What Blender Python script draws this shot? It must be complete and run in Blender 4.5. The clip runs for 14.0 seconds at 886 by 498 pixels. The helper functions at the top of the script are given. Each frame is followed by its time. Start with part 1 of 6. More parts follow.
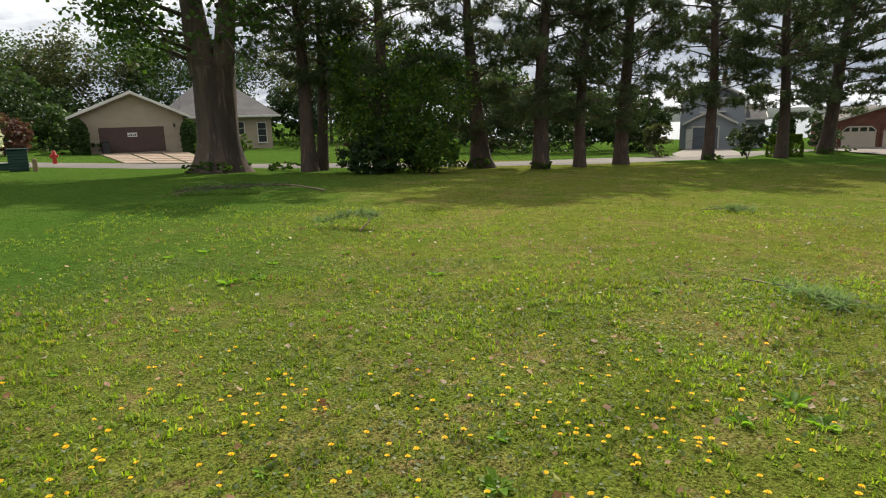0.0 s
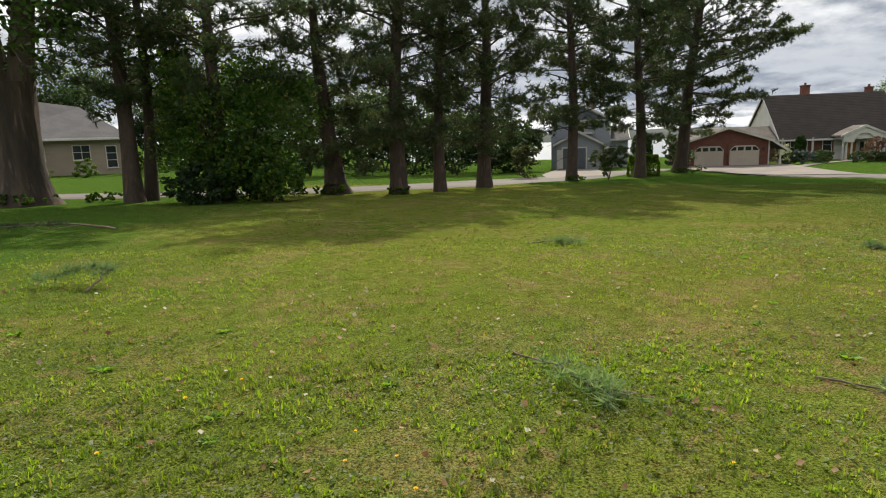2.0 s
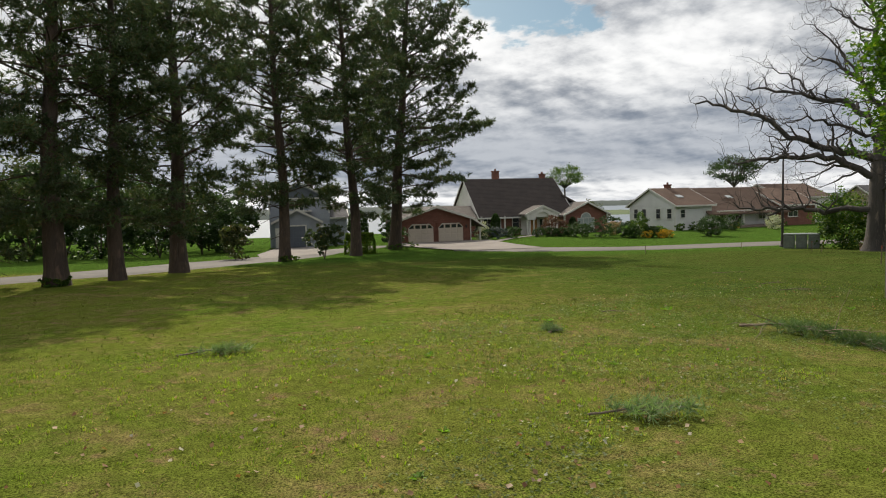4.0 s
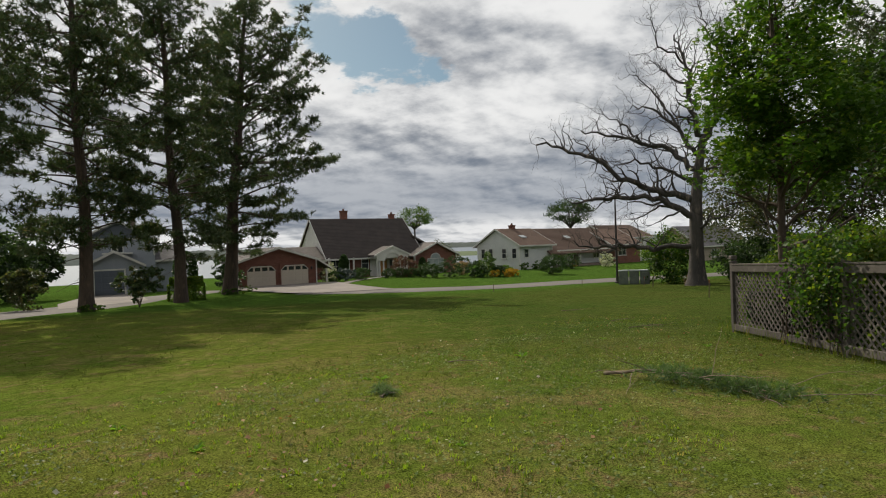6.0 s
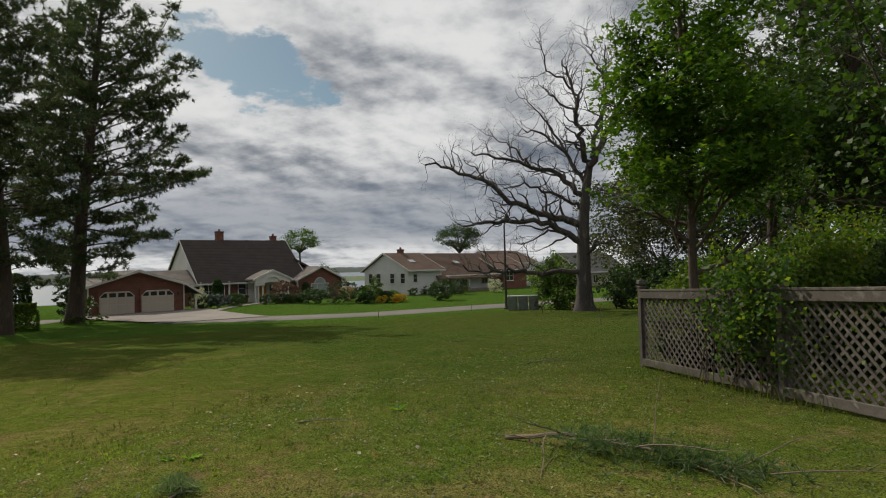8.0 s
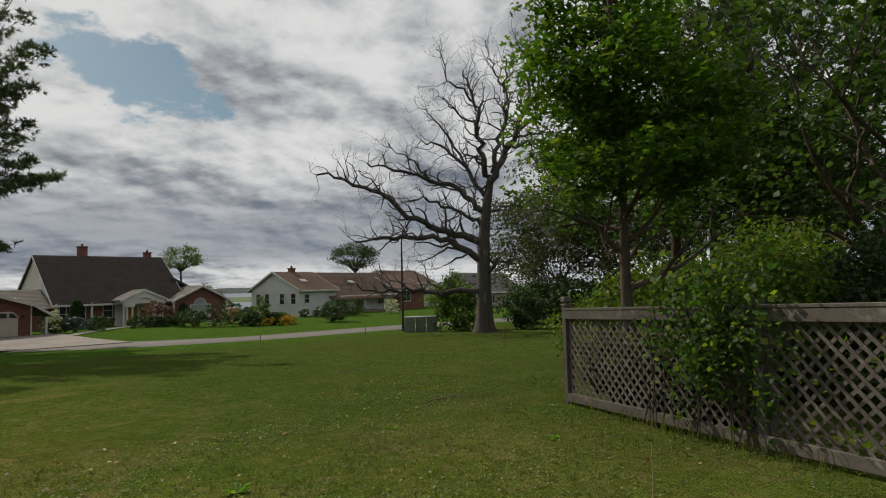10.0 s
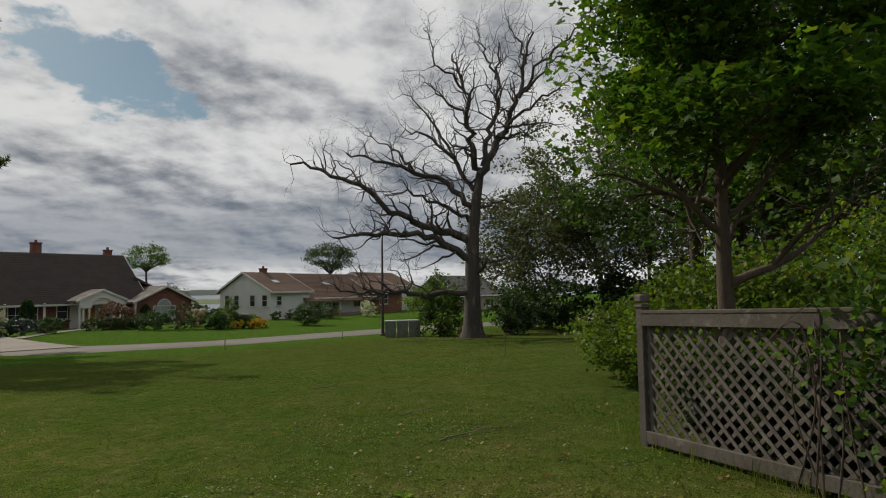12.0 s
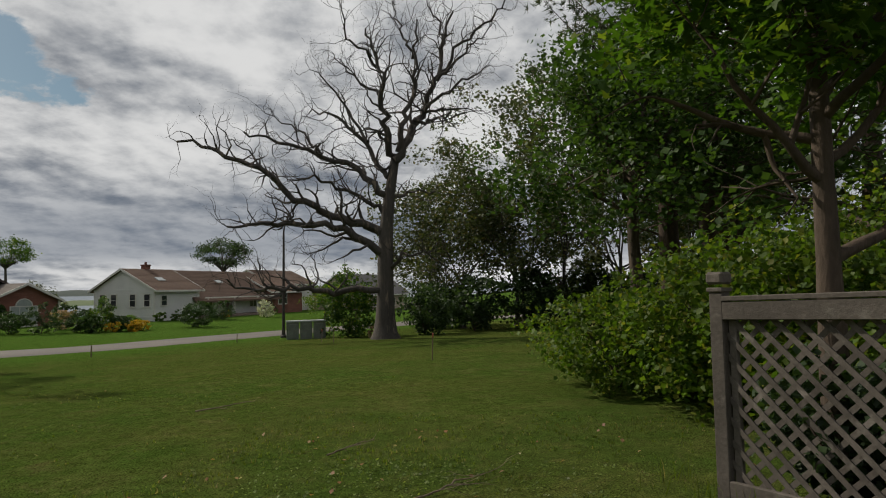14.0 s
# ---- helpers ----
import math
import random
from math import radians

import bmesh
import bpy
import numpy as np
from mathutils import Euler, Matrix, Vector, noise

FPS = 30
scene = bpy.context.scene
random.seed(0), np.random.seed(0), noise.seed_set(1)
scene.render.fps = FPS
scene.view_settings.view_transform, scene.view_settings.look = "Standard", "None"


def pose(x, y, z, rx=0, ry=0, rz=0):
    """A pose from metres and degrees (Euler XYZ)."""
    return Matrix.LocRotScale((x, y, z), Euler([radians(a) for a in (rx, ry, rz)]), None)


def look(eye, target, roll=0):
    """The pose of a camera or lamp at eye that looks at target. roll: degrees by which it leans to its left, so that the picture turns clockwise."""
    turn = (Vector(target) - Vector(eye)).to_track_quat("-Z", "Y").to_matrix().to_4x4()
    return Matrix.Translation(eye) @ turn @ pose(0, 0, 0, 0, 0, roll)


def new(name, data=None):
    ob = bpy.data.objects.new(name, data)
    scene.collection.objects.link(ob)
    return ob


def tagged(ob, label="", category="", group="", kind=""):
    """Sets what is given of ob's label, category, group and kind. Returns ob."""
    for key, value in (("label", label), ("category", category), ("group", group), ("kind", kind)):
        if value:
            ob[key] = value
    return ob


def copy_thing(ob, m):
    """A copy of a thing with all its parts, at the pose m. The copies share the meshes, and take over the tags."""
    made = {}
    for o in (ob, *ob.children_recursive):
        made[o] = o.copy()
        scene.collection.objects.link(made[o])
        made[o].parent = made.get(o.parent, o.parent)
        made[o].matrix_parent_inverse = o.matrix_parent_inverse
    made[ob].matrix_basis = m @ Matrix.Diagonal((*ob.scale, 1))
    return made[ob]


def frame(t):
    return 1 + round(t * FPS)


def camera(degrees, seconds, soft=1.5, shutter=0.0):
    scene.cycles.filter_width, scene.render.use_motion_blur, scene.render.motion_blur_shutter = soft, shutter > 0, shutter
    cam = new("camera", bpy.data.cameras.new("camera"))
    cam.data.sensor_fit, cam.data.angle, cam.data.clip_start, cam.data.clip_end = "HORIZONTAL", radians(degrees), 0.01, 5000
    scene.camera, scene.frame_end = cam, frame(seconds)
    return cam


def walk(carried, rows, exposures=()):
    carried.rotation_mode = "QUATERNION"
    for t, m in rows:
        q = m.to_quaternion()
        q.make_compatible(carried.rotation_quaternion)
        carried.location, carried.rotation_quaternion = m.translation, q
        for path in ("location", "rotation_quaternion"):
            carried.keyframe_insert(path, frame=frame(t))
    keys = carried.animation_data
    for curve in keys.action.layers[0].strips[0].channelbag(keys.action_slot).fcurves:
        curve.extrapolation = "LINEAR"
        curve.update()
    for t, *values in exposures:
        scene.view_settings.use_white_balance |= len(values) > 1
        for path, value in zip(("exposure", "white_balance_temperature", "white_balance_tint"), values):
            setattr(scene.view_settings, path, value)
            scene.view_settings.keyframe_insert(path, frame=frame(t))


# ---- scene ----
cam = camera(72.0, 14.0, soft=1.1)
PATH = [
    (0, (0.075, 0.244, 1.601), (0.032, 2.202, 1.193), -1.8),
    (0.5, (0.487, 0.691, 1.616), (0.537, 2.647, 1.206), -1.8),
    (1, (0.952, 1.209, 1.59), (1.04, 3.165, 1.183), -1.9),
    (1.5, (1.41, 1.575, 1.636), (1.599, 3.526, 1.241), -2.0),
    (2, (1.913, 1.956, 1.644), (2.213, 3.902, 1.29), -2.0),
    (2.5, (2.411, 2.276, 1.678), (2.949, 4.18, 1.388), -2.0),
    (3, (2.864, 2.65, 1.714), (3.628, 4.486, 1.5), -2.0),
    (3.5, (3.271, 3.07, 1.695), (4.251, 4.806, 1.535), -1.9),
    (4, (3.687, 3.543, 1.696), (4.799, 5.201, 1.561), -1.7),
    (4.2, (3.84, 3.726, 1.692), (5.002, 5.349, 1.57), -1.7),
    (6.5, (6.185, 5.442, 1.433), (7.734, 6.707, 1.442), -1.9),
    (7, (6.73, 5.762, 1.422), (8.343, 6.944, 1.449), -1.7),
    (7.5, (7.311, 6.178, 1.378), (8.966, 7.301, 1.424), -1.7),
    (8, (7.92, 6.513, 1.374), (9.617, 7.57, 1.433), -1.6),
    (8.5, (8.515, 6.789, 1.325), (10.263, 7.757, 1.407), -1.6),
    (9, (9.138, 6.98, 1.307), (10.94, 7.841, 1.403), -1.7),
    (9.2, (9.361, 7.105, 1.301), (11.177, 7.938, 1.402), -1.7),
    (11.3, (12.195, 8.861, 1.124), (14.062, 9.565, 1.252), -1.1),
    (11.5, (12.432, 9.041, 1.116), (14.301, 9.741, 1.243), -1.1),
    (12, (13.075, 9.491, 1.102), (14.952, 10.17, 1.231), -1.0),
    (12.5, (13.734, 9.938, 1.041), (15.62, 10.591, 1.171), -1.1),
    (13, (14.363, 10.284, 0.988), (16.271, 10.87, 1.117), -1.1),
    (13.5, (15.004, 10.647, 0.933), (16.942, 11.125, 1.06), -1.1),
    (14, (15.687, 11.028, 0.907), (17.649, 11.394, 1.031), -1.0),
]
walk(cam, [(t, look(eye, target, roll)) for t, eye, target, roll in PATH],
     [(0, 0.30), (2, 0.18), (3, 0.05), (4.2, -0.12), (6.5, -0.42), (9, -0.62), (14, -0.65)])
# ---- world ----
SUN_AZ, SUN_EL = radians(17), radians(40)
SUN_DIR = Vector((math.sin(SUN_AZ) * math.cos(SUN_EL), math.cos(SUN_AZ) * math.cos(SUN_EL), math.sin(SUN_EL)))
world = bpy.data.worlds.new("sky")
scene.world = world
world.use_nodes = True


def wire(nt, a, out, b, inp):
    nt.links.new(a.outputs[out], b.inputs[inp])


def node(nt, kind, **kw):
    n = nt.nodes.new(kind)
    for k, v in kw.items():
        if k == "op":
            n.operation = v
        elif k == "blend":
            n.blend_type = v
    return n


def maths(nt, op, a, b=None, clamp=False):
    n = node(nt, "ShaderNodeMath", op=op)
    n.use_clamp = clamp
    for i, v in enumerate((a, b)):
        if v is None:
            continue
        if isinstance(v, (int, float)):
            n.inputs[i].default_value = v
        else:
            nt.links.new(v, n.inputs[i])
    return n.outputs[0]


def blend_rgb(nt, fac, a, b, mode="MIX"):
    n = nt.nodes.new("ShaderNodeMixRGB")
    n.blend_type = mode
    for i, v in enumerate((fac, a, b)):
        if isinstance(v, (int, float)):
            n.inputs[i].default_value = v
        elif isinstance(v, tuple):
            n.inputs[i].default_value = (*v, 1)
        else:
            nt.links.new(v, n.inputs[i])
    return n.outputs[0]


def fractal(nt, vec, scale, detail=5.0, rough=0.55, warp=0.0):
    n = nt.nodes.new("ShaderNodeTexNoise")
    n.inputs["Scale"].default_value = scale
    n.inputs["Detail"].default_value = detail
    n.inputs["Roughness"].default_value = rough
    n.inputs["Distortion"].default_value = warp
    if vec is not None:
        nt.links.new(vec, n.inputs["Vector"])
    return n.outputs["Fac"]


def ramp(nt, fac, lo, hi):
    n = nt.nodes.new("ShaderNodeMapRange")
    n.interpolation_type = "SMOOTHSTEP"
    n.inputs["From Min"].default_value, n.inputs["From Max"].default_value = lo, hi
    nt.links.new(fac, n.inputs["Value"])
    return n.outputs["Result"]


def build_sky():
    nt = world.node_tree
    nt.nodes.clear()
    out, bg = nt.nodes.new("ShaderNodeOutputWorld"), nt.nodes.new("ShaderNodeBackground")
    sky = nt.nodes.new("ShaderNodeTexSky")
    sky.sky_type, sky.sun_disc = "NISHITA", False
    sky.sun_elevation, sky.sun_rotation = SUN_EL, SUN_AZ
    co = nt.nodes.new("ShaderNodeTexCoord")
    sep = nt.nodes.new("ShaderNodeSeparateXYZ")
    nt.links.new(co.outputs["Generated"], sep.inputs[0])
    up = maths(nt, "MAXIMUM", sep.outputs["Z"], 0.0)
    # the deck as a flat layer overhead, crowded together towards the horizon
    den = maths(nt, "ADD", up, 0.24)
    comb = nt.nodes.new("ShaderNodeCombineXYZ")
    nt.links.new(maths(nt, "DIVIDE", sep.outputs["X"], den), comb.inputs[0])
    nt.links.new(maths(nt, "DIVIDE", sep.outputs["Y"], den), comb.inputs[1])
    plane = comb.outputs[0]

    def shifted(v, by):
        n = nt.nodes.new("ShaderNodeVectorMath")
        n.operation = "ADD"
        n.inputs[1].default_value = by
        nt.links.new(v, n.inputs[0])
        return n.outputs[0]

    # where the deck opens to blue
    length = nt.nodes.new("ShaderNodeVectorMath")
    length.operation = "LENGTH"
    nt.links.new(shifted(plane, (-1.18, -1.34, 0)), length.inputs[0])
    gap = maths(nt, "SUBTRACT", 1.0, maths(nt, "MULTIPLY", length.outputs["Value"], 2.8), True)
    form = fractal(nt, plane, 2.9, 10.0, 0.62, 0.1)
    cover = ramp(nt, maths(nt, "SUBTRACT", form, maths(nt, "MULTIPLY", gap, 0.47)), 0.24, 0.33)
    cover = maths(nt, "MAXIMUM", cover, maths(nt, "SUBTRACT", 1.0, ramp(nt, up, 0.10, 0.19)))
    # billows lit from the sun's side: the deck's thickness against itself a step towards the sun
    lit = None
    for size, step, gain, detail in ((1.7, 0.11, 2.0, 10.0), (4.6, 0.045, 1.3, 8.0)):
        here = fractal(nt, plane, size, detail, 0.56, 0.12)
        there = fractal(nt, shifted(plane, (math.sin(SUN_AZ) * -step, math.cos(SUN_AZ) * -step, 0)), size, detail, 0.56, 0.12)
        slope = maths(nt, "MULTIPLY", maths(nt, "SUBTRACT", here, there), gain)
        lit = slope if lit is None else maths(nt, "ADD", lit, slope)
    thick = maths(nt, "MULTIPLY", maths(nt, "SUBTRACT", 0.5, fractal(nt, shifted(plane, (7.3, 2.1, 0)), 1.5, 10.0, 0.6, 0.1)), 1.9)
    bright = ramp(nt, maths(nt, "ADD", maths(nt, "ADD", lit, thick), 0.62), -0.05, 1.05)
    tone = blend_rgb(nt, bright, (0.28, 0.32, 0.385), (1.28, 1.28, 1.27))
    # the deck brightens round the sun
    dot = nt.nodes.new("ShaderNodeVectorMath")
    dot.operation = "DOT_PRODUCT"
    dot.inputs[1].default_value = SUN_DIR
    nt.links.new(co.outputs["Generated"], dot.inputs[0])
    near_sun = ramp(nt, dot.outputs["Value"], 0.8, 1.0)
    tone = blend_rgb(nt, maths(nt, "MULTIPLY", near_sun, 0.35), tone, (1.2, 1.19, 1.15))
    # blue-grey belt of far cloud over a pale strip at the horizon
    belt = maths(nt, "MULTIPLY", ramp(nt, up, 0.02, 0.06), maths(nt, "SUBTRACT", 1.0, ramp(nt, up, 0.08, 0.20)))
    tone = blend_rgb(nt, maths(nt, "MULTIPLY", belt, 0.62), tone, (0.25, 0.31, 0.41))
    tone = blend_rgb(nt, maths(nt, "SUBTRACT", 0.4, ramp(nt, up, 0.0, 0.03), True), tone, (0.56, 0.61, 0.68))
    blue = blend_rgb(nt, 1.0, sky.outputs[0], (0.086, 0.098, 0.092), "MULTIPLY")
    col = blend_rgb(nt, cover, blue, tone)
    nt.links.new(col, bg.inputs[0])
    bg.inputs[1].default_value = SKY_LIGHT
    nt.links.new(bg.outputs[0], out.inputs[0])


SKY_LIGHT = 0.85
build_sky()
sun_data = bpy.data.lights.new("sun", "SUN")
sun_data.energy, sun_data.angle, sun_data.color = 5.0, radians(0.6), (1.0, 0.92, 0.77)
sun = new("sun", sun_data)
sun.matrix_world = look(SUN_DIR * 100, (0, 0, 0))

# ---- materials ----


def material(name, a, b, rough=0.8, scale=3.0, fine=40.0, bump=0.3, metal=0.0, c=None, per=0.0, stretch=(1, 1, 1), spec=0.3, depth=0.01):
    """Two tones laid by coarse noise, a third in blots, fine grain over all."""
    m = bpy.data.materials.new(name)
    m.use_nodes = True
    nt = m.node_tree
    p = nt.nodes["Principled BSDF"]
    co = nt.nodes.new("ShaderNodeTexCoord")
    mp = nt.nodes.new("ShaderNodeMapping")
    mp.inputs["Scale"].default_value = stretch
    nt.links.new(co.outputs["Object"], mp.inputs[0])
    v = mp.outputs[0]
    big = ramp(nt, fractal(nt, v, scale, 5), 0.3, 0.7)
    small = fractal(nt, v, fine, 4, 0.65)
    col = blend_rgb(nt, big, a, b)
    if c:
        col = blend_rgb(nt, ramp(nt, fractal(nt, v, scale * 2.7, 4, 0.6, 0.3), 0.55, 0.72), col, c)
    g = maths(nt, "ADD", maths(nt, "MULTIPLY", small, 0.9), 0.55)
    if per:
        info = nt.nodes.new("ShaderNodeObjectInfo")
        isl = nt.nodes.new("ShaderNodeNewGeometry")
        r = maths(nt, "FRACT", maths(nt, "ADD", info.outputs["Random"], isl.outputs["Random Per Island"]))
        g = maths(nt, "MULTIPLY", g, maths(nt, "ADD", maths(nt, "MULTIPLY", r, per), 1 - per / 2))
    gray = nt.nodes.new("ShaderNodeCombineColor")
    for i in range(3):
        nt.links.new(g, gray.inputs[i])
    col = blend_rgb(nt, 1.0, col, gray.outputs[0], "MULTIPLY")
    nt.links.new(col, p.inputs["Base Color"])
    p.inputs["Roughness"].default_value, p.inputs["Metallic"].default_value = rough, metal
    p.inputs["Specular IOR Level"].default_value = spec
    if bump:
        bn = nt.nodes.new("ShaderNodeBump")
        bn.inputs["Strength"].default_value, bn.inputs["Distance"].default_value = bump, depth
        nt.links.new(small, bn.inputs["Height"])
        nt.links.new(bn.outputs[0], p.inputs["Normal"])
    return m


def foliage(name, a, b, c=None, thru=0.45, rough=0.55):
    """Leaves: every leaf a tone of its own, part of the light passes through."""
    m = bpy.data.materials.new(name)
    m.use_nodes = True
    nt = m.node_tree
    p = nt.nodes["Principled BSDF"]
    out = nt.nodes["Material Output"]
    isl = nt.nodes.new("ShaderNodeNewGeometry")
    r = isl.outputs["Random Per Island"]
    col = blend_rgb(nt, r, a, b)
    if c:
        col = blend_rgb(nt, ramp(nt, maths(nt, "FRACT", maths(nt, "MULTIPLY", r, 7.31)), 0.8, 0.95), col, c)
    co = nt.nodes.new("ShaderNodeTexCoord")
    patch = ramp(nt, fractal(nt, co.outputs["Object"], 0.7, 3), 0.35, 0.65)
    gray = nt.nodes.new("ShaderNodeCombineColor")
    g = maths(nt, "ADD", maths(nt, "MULTIPLY", patch, 0.5), 0.75)
    for i in range(3):
        nt.links.new(g, gray.inputs[i])
    col = blend_rgb(nt, 1.0, col, gray.outputs[0], "MULTIPLY")
    nt.links.new(col, p.inputs["Base Color"])
    p.inputs["Roughness"].default_value = rough
    p.inputs["Specular IOR Level"].default_value = 0.25
    tr = nt.nodes.new("ShaderNodeBsdfTranslucent")
    nt.links.new(blend_rgb(nt, 1.0, col, (1.5, 1.6, 0.7), "MULTIPLY"), tr.inputs["Color"])
    mx = nt.nodes.new("ShaderNodeMixShader")
    mx.inputs[0].default_value = thru
    nt.links.new(p.outputs[0], mx.inputs[1])
    nt.links.new(tr.outputs[0], mx.inputs[2])
    nt.links.new(mx.outputs[0], out.inputs["Surface"])
    return m


def lawn_material():
    m = bpy.data.materials.new("lawn")
    m.use_nodes = True
    nt = m.node_tree
    p = nt.nodes["Principled BSDF"]
    co = nt.nodes.new("ShaderNodeTexCoord")
    v = co.outputs["Object"]
    sep = nt.nodes.new("ShaderNodeSeparateXYZ")
    nt.links.new(v, sep.inputs[0])
    across = maths(nt, "ADD", maths(nt, "MULTIPLY", sep.outputs["X"], 0.26), maths(nt, "MULTIPLY", sep.outputs["Y"], 0.966))
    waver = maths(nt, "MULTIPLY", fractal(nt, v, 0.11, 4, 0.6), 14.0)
    # green turf down the slope (dimmer light painted in) and along the road, drier open ground up the slope
    dim_green = ramp(nt, maths(nt, "ADD", sep.outputs["X"], waver), 14.0, 32.0)
    kept = ramp(nt, across, 36.0, 42.0)
    left = maths(nt, "SUBTRACT", 1.0, ramp(nt, maths(nt, "ADD", sep.outputs["X"], waver), 1.0, 8.0))
    left = maths(nt, "MULTIPLY", left, ramp(nt, sep.outputs["Y"], 2.0, 7.0))
    lush = maths(nt, "MAXIMUM", kept, left)
    broad = ramp(nt, fractal(nt, v, 0.16, 5, 0.6), 0.35, 0.65)
    mid = ramp(nt, fractal(nt, v, 1.1, 5, 0.65), 0.35, 0.65)
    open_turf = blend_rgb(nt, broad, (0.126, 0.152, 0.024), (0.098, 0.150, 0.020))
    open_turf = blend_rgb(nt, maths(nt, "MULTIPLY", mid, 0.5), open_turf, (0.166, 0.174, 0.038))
    dim_green_turf = blend_rgb(nt, broad, (0.064, 0.088, 0.018), (0.052, 0.090, 0.016))
    dim_green_turf = blend_rgb(nt, maths(nt, "MULTIPLY", mid, 0.5), dim_green_turf, (0.080, 0.096, 0.024))
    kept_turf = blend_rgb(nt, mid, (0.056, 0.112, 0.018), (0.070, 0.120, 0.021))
    col = blend_rgb(nt, dim_green, open_turf, dim_green_turf)
    col = blend_rgb(nt, lush, col, kept_turf)
    worn = maths(nt, "MULTIPLY", maths(nt, "SUBTRACT", 1.0, maths(nt, "MULTIPLY", dim_green, 0.8)), maths(nt, "SUBTRACT", 1.0, lush))
    dry = ramp(nt, fractal(nt, v, 0.62, 9, 0.78, 0.4), 0.48, 0.64)
    col = blend_rgb(nt, maths(nt, "MULTIPLY", maths(nt, "MULTIPLY", dry, 0.75), worn), col, (0.215, 0.170, 0.066))
    bare = ramp(nt, fractal(nt, v, 2.3, 8, 0.78, 0.5), 0.52, 0.66)
    col = blend_rgb(nt, maths(nt, "MULTIPLY", maths(nt, "MULTIPLY", bare, 0.8), worn), col, (0.225, 0.148, 0.080))
    speck = fractal(nt, v, 55.0, 5, 0.75)
    g = maths(nt, "ADD", maths(nt, "MULTIPLY", ramp(nt, speck, 0.34, 0.66), 1.3), 0.2)
    tuft = fractal(nt, v, 5.5, 4, 0.7)
    g = maths(nt, "MULTIPLY", g, maths(nt, "ADD", maths(nt, "MULTIPLY", tuft, 1.3), 0.35))
    gray = nt.nodes.new("ShaderNodeCombineColor")
    for i in range(3):
        nt.links.new(g, gray.inputs[i])
    col = blend_rgb(nt, 1.0, col, gray.outputs[0], "MULTIPLY")
    nt.links.new(col, p.inputs["Base Color"])
    p.inputs["Roughness"].default_value = 0.9
    p.inputs["Specular IOR Level"].default_value = 0.0
    bn = nt.nodes.new("ShaderNodeBump")
    bn.inputs["Strength"].default_value, bn.inputs["Distance"].default_value = 0.8, 0.03
    nt.links.new(maths(nt, "ADD", speck, tuft), bn.inputs["Height"])
    nt.links.new(bn.outputs[0], p.inputs["Normal"])
    return m


def water_material():
    m = bpy.data.materials.new("bay_water")
    m.use_nodes = True
    nt = m.node_tree
    p = nt.nodes["Principled BSDF"]
    p.inputs["Base Color"].default_value = (0.10, 0.13, 0.16, 1)
    p.inputs["Roughness"].default_value = 0.28
    p.inputs["IOR"].default_value = 1.33
    co = nt.nodes.new("ShaderNodeTexCoord")
    bn = nt.nodes.new("ShaderNodeBump")
    bn.inputs["Strength"].default_value, bn.inputs["Distance"].default_value = 0.6, 0.25
    nt.links.new(fractal(nt, co.outputs["Object"], 0.5, 4, 0.6), bn.inputs["Height"])
    nt.links.new(bn.outputs[0], p.inputs["Normal"])
    return m


def glass_material(name, tint):
    m = bpy.data.materials.new(name)
    m.use_nodes = True
    p = m.node_tree.nodes["Principled BSDF"]
    p.inputs["Base Color"].default_value = (*tint, 1)
    p.inputs["Roughness"].default_value = 0.06
    p.inputs["Specular IOR Level"].default_value = 0.8
    return m


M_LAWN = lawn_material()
M_WATER = water_material()
M_ROAD = material("asphalt", (0.150, 0.134, 0.120), (0.118, 0.106, 0.097), 0.9, 0.25, 30, 0.3, c=(0.178, 0.158, 0.138))
M_DRIVE = material("concrete_drive", (0.235, 0.205, 0.182), (0.185, 0.162, 0.145), 0.9, 0.4, 18, 0.2)
M_BEIGE_DRIVE = material("exposed_aggregate", (0.30, 0.225, 0.165), (0.24, 0.18, 0.135), 0.9, 0.6, 25, 0.2)
M_FARLAND = material("far_fields", (0.07, 0.10, 0.05), (0.10, 0.13, 0.05), 1.0, 0.004, 0.05, 0.0)
M_FARWOOD = material("far_woods", (0.035, 0.05, 0.045), (0.05, 0.065, 0.055), 1.0, 0.01, 0.08, 0.0)
M_BARK_PINE = material("pine_bark", (0.085, 0.060, 0.046), (0.050, 0.038, 0.031), 0.95, 2.0, 14, 0.9, c=(0.125, 0.082, 0.060), stretch=(1, 1, 0.25), depth=0.04)
M_BARK_MAPLE = material("maple_bark", (0.105, 0.078, 0.058), (0.045, 0.036, 0.029), 0.95, 1.6, 9, 1.0, c=(0.15, 0.115, 0.09), stretch=(1, 1, 0.16), depth=0.06)
M_BARK_YOUNG = material("young_maple_bark", (0.095, 0.070, 0.052), (0.060, 0.046, 0.036), 0.9, 3.0, 25, 0.7, stretch=(1, 1, 0.3), depth=0.02)
M_BARK_DEAD = material("dead_bark", (0.085, 0.075, 0.068), (0.05, 0.045, 0.042), 0.95, 1.2, 10, 0.9, c=(0.20, 0.16, 0.125), stretch=(1, 1, 0.2), depth=0.05)
M_BIRCH = material("birch_bark", (0.5, 0.48, 0.45), (0.35, 0.33, 0.31), 0.8, 2.0, 14, 0.2)
M_NEEDLE = foliage("pine_needles", (0.042, 0.066, 0.035), (0.076, 0.106, 0.052), (0.115, 0.095, 0.05), 0.3)
M_SPRUCE = foliage("spruce_needles", (0.02, 0.045, 0.028), (0.035, 0.065, 0.035), None, 0.15)
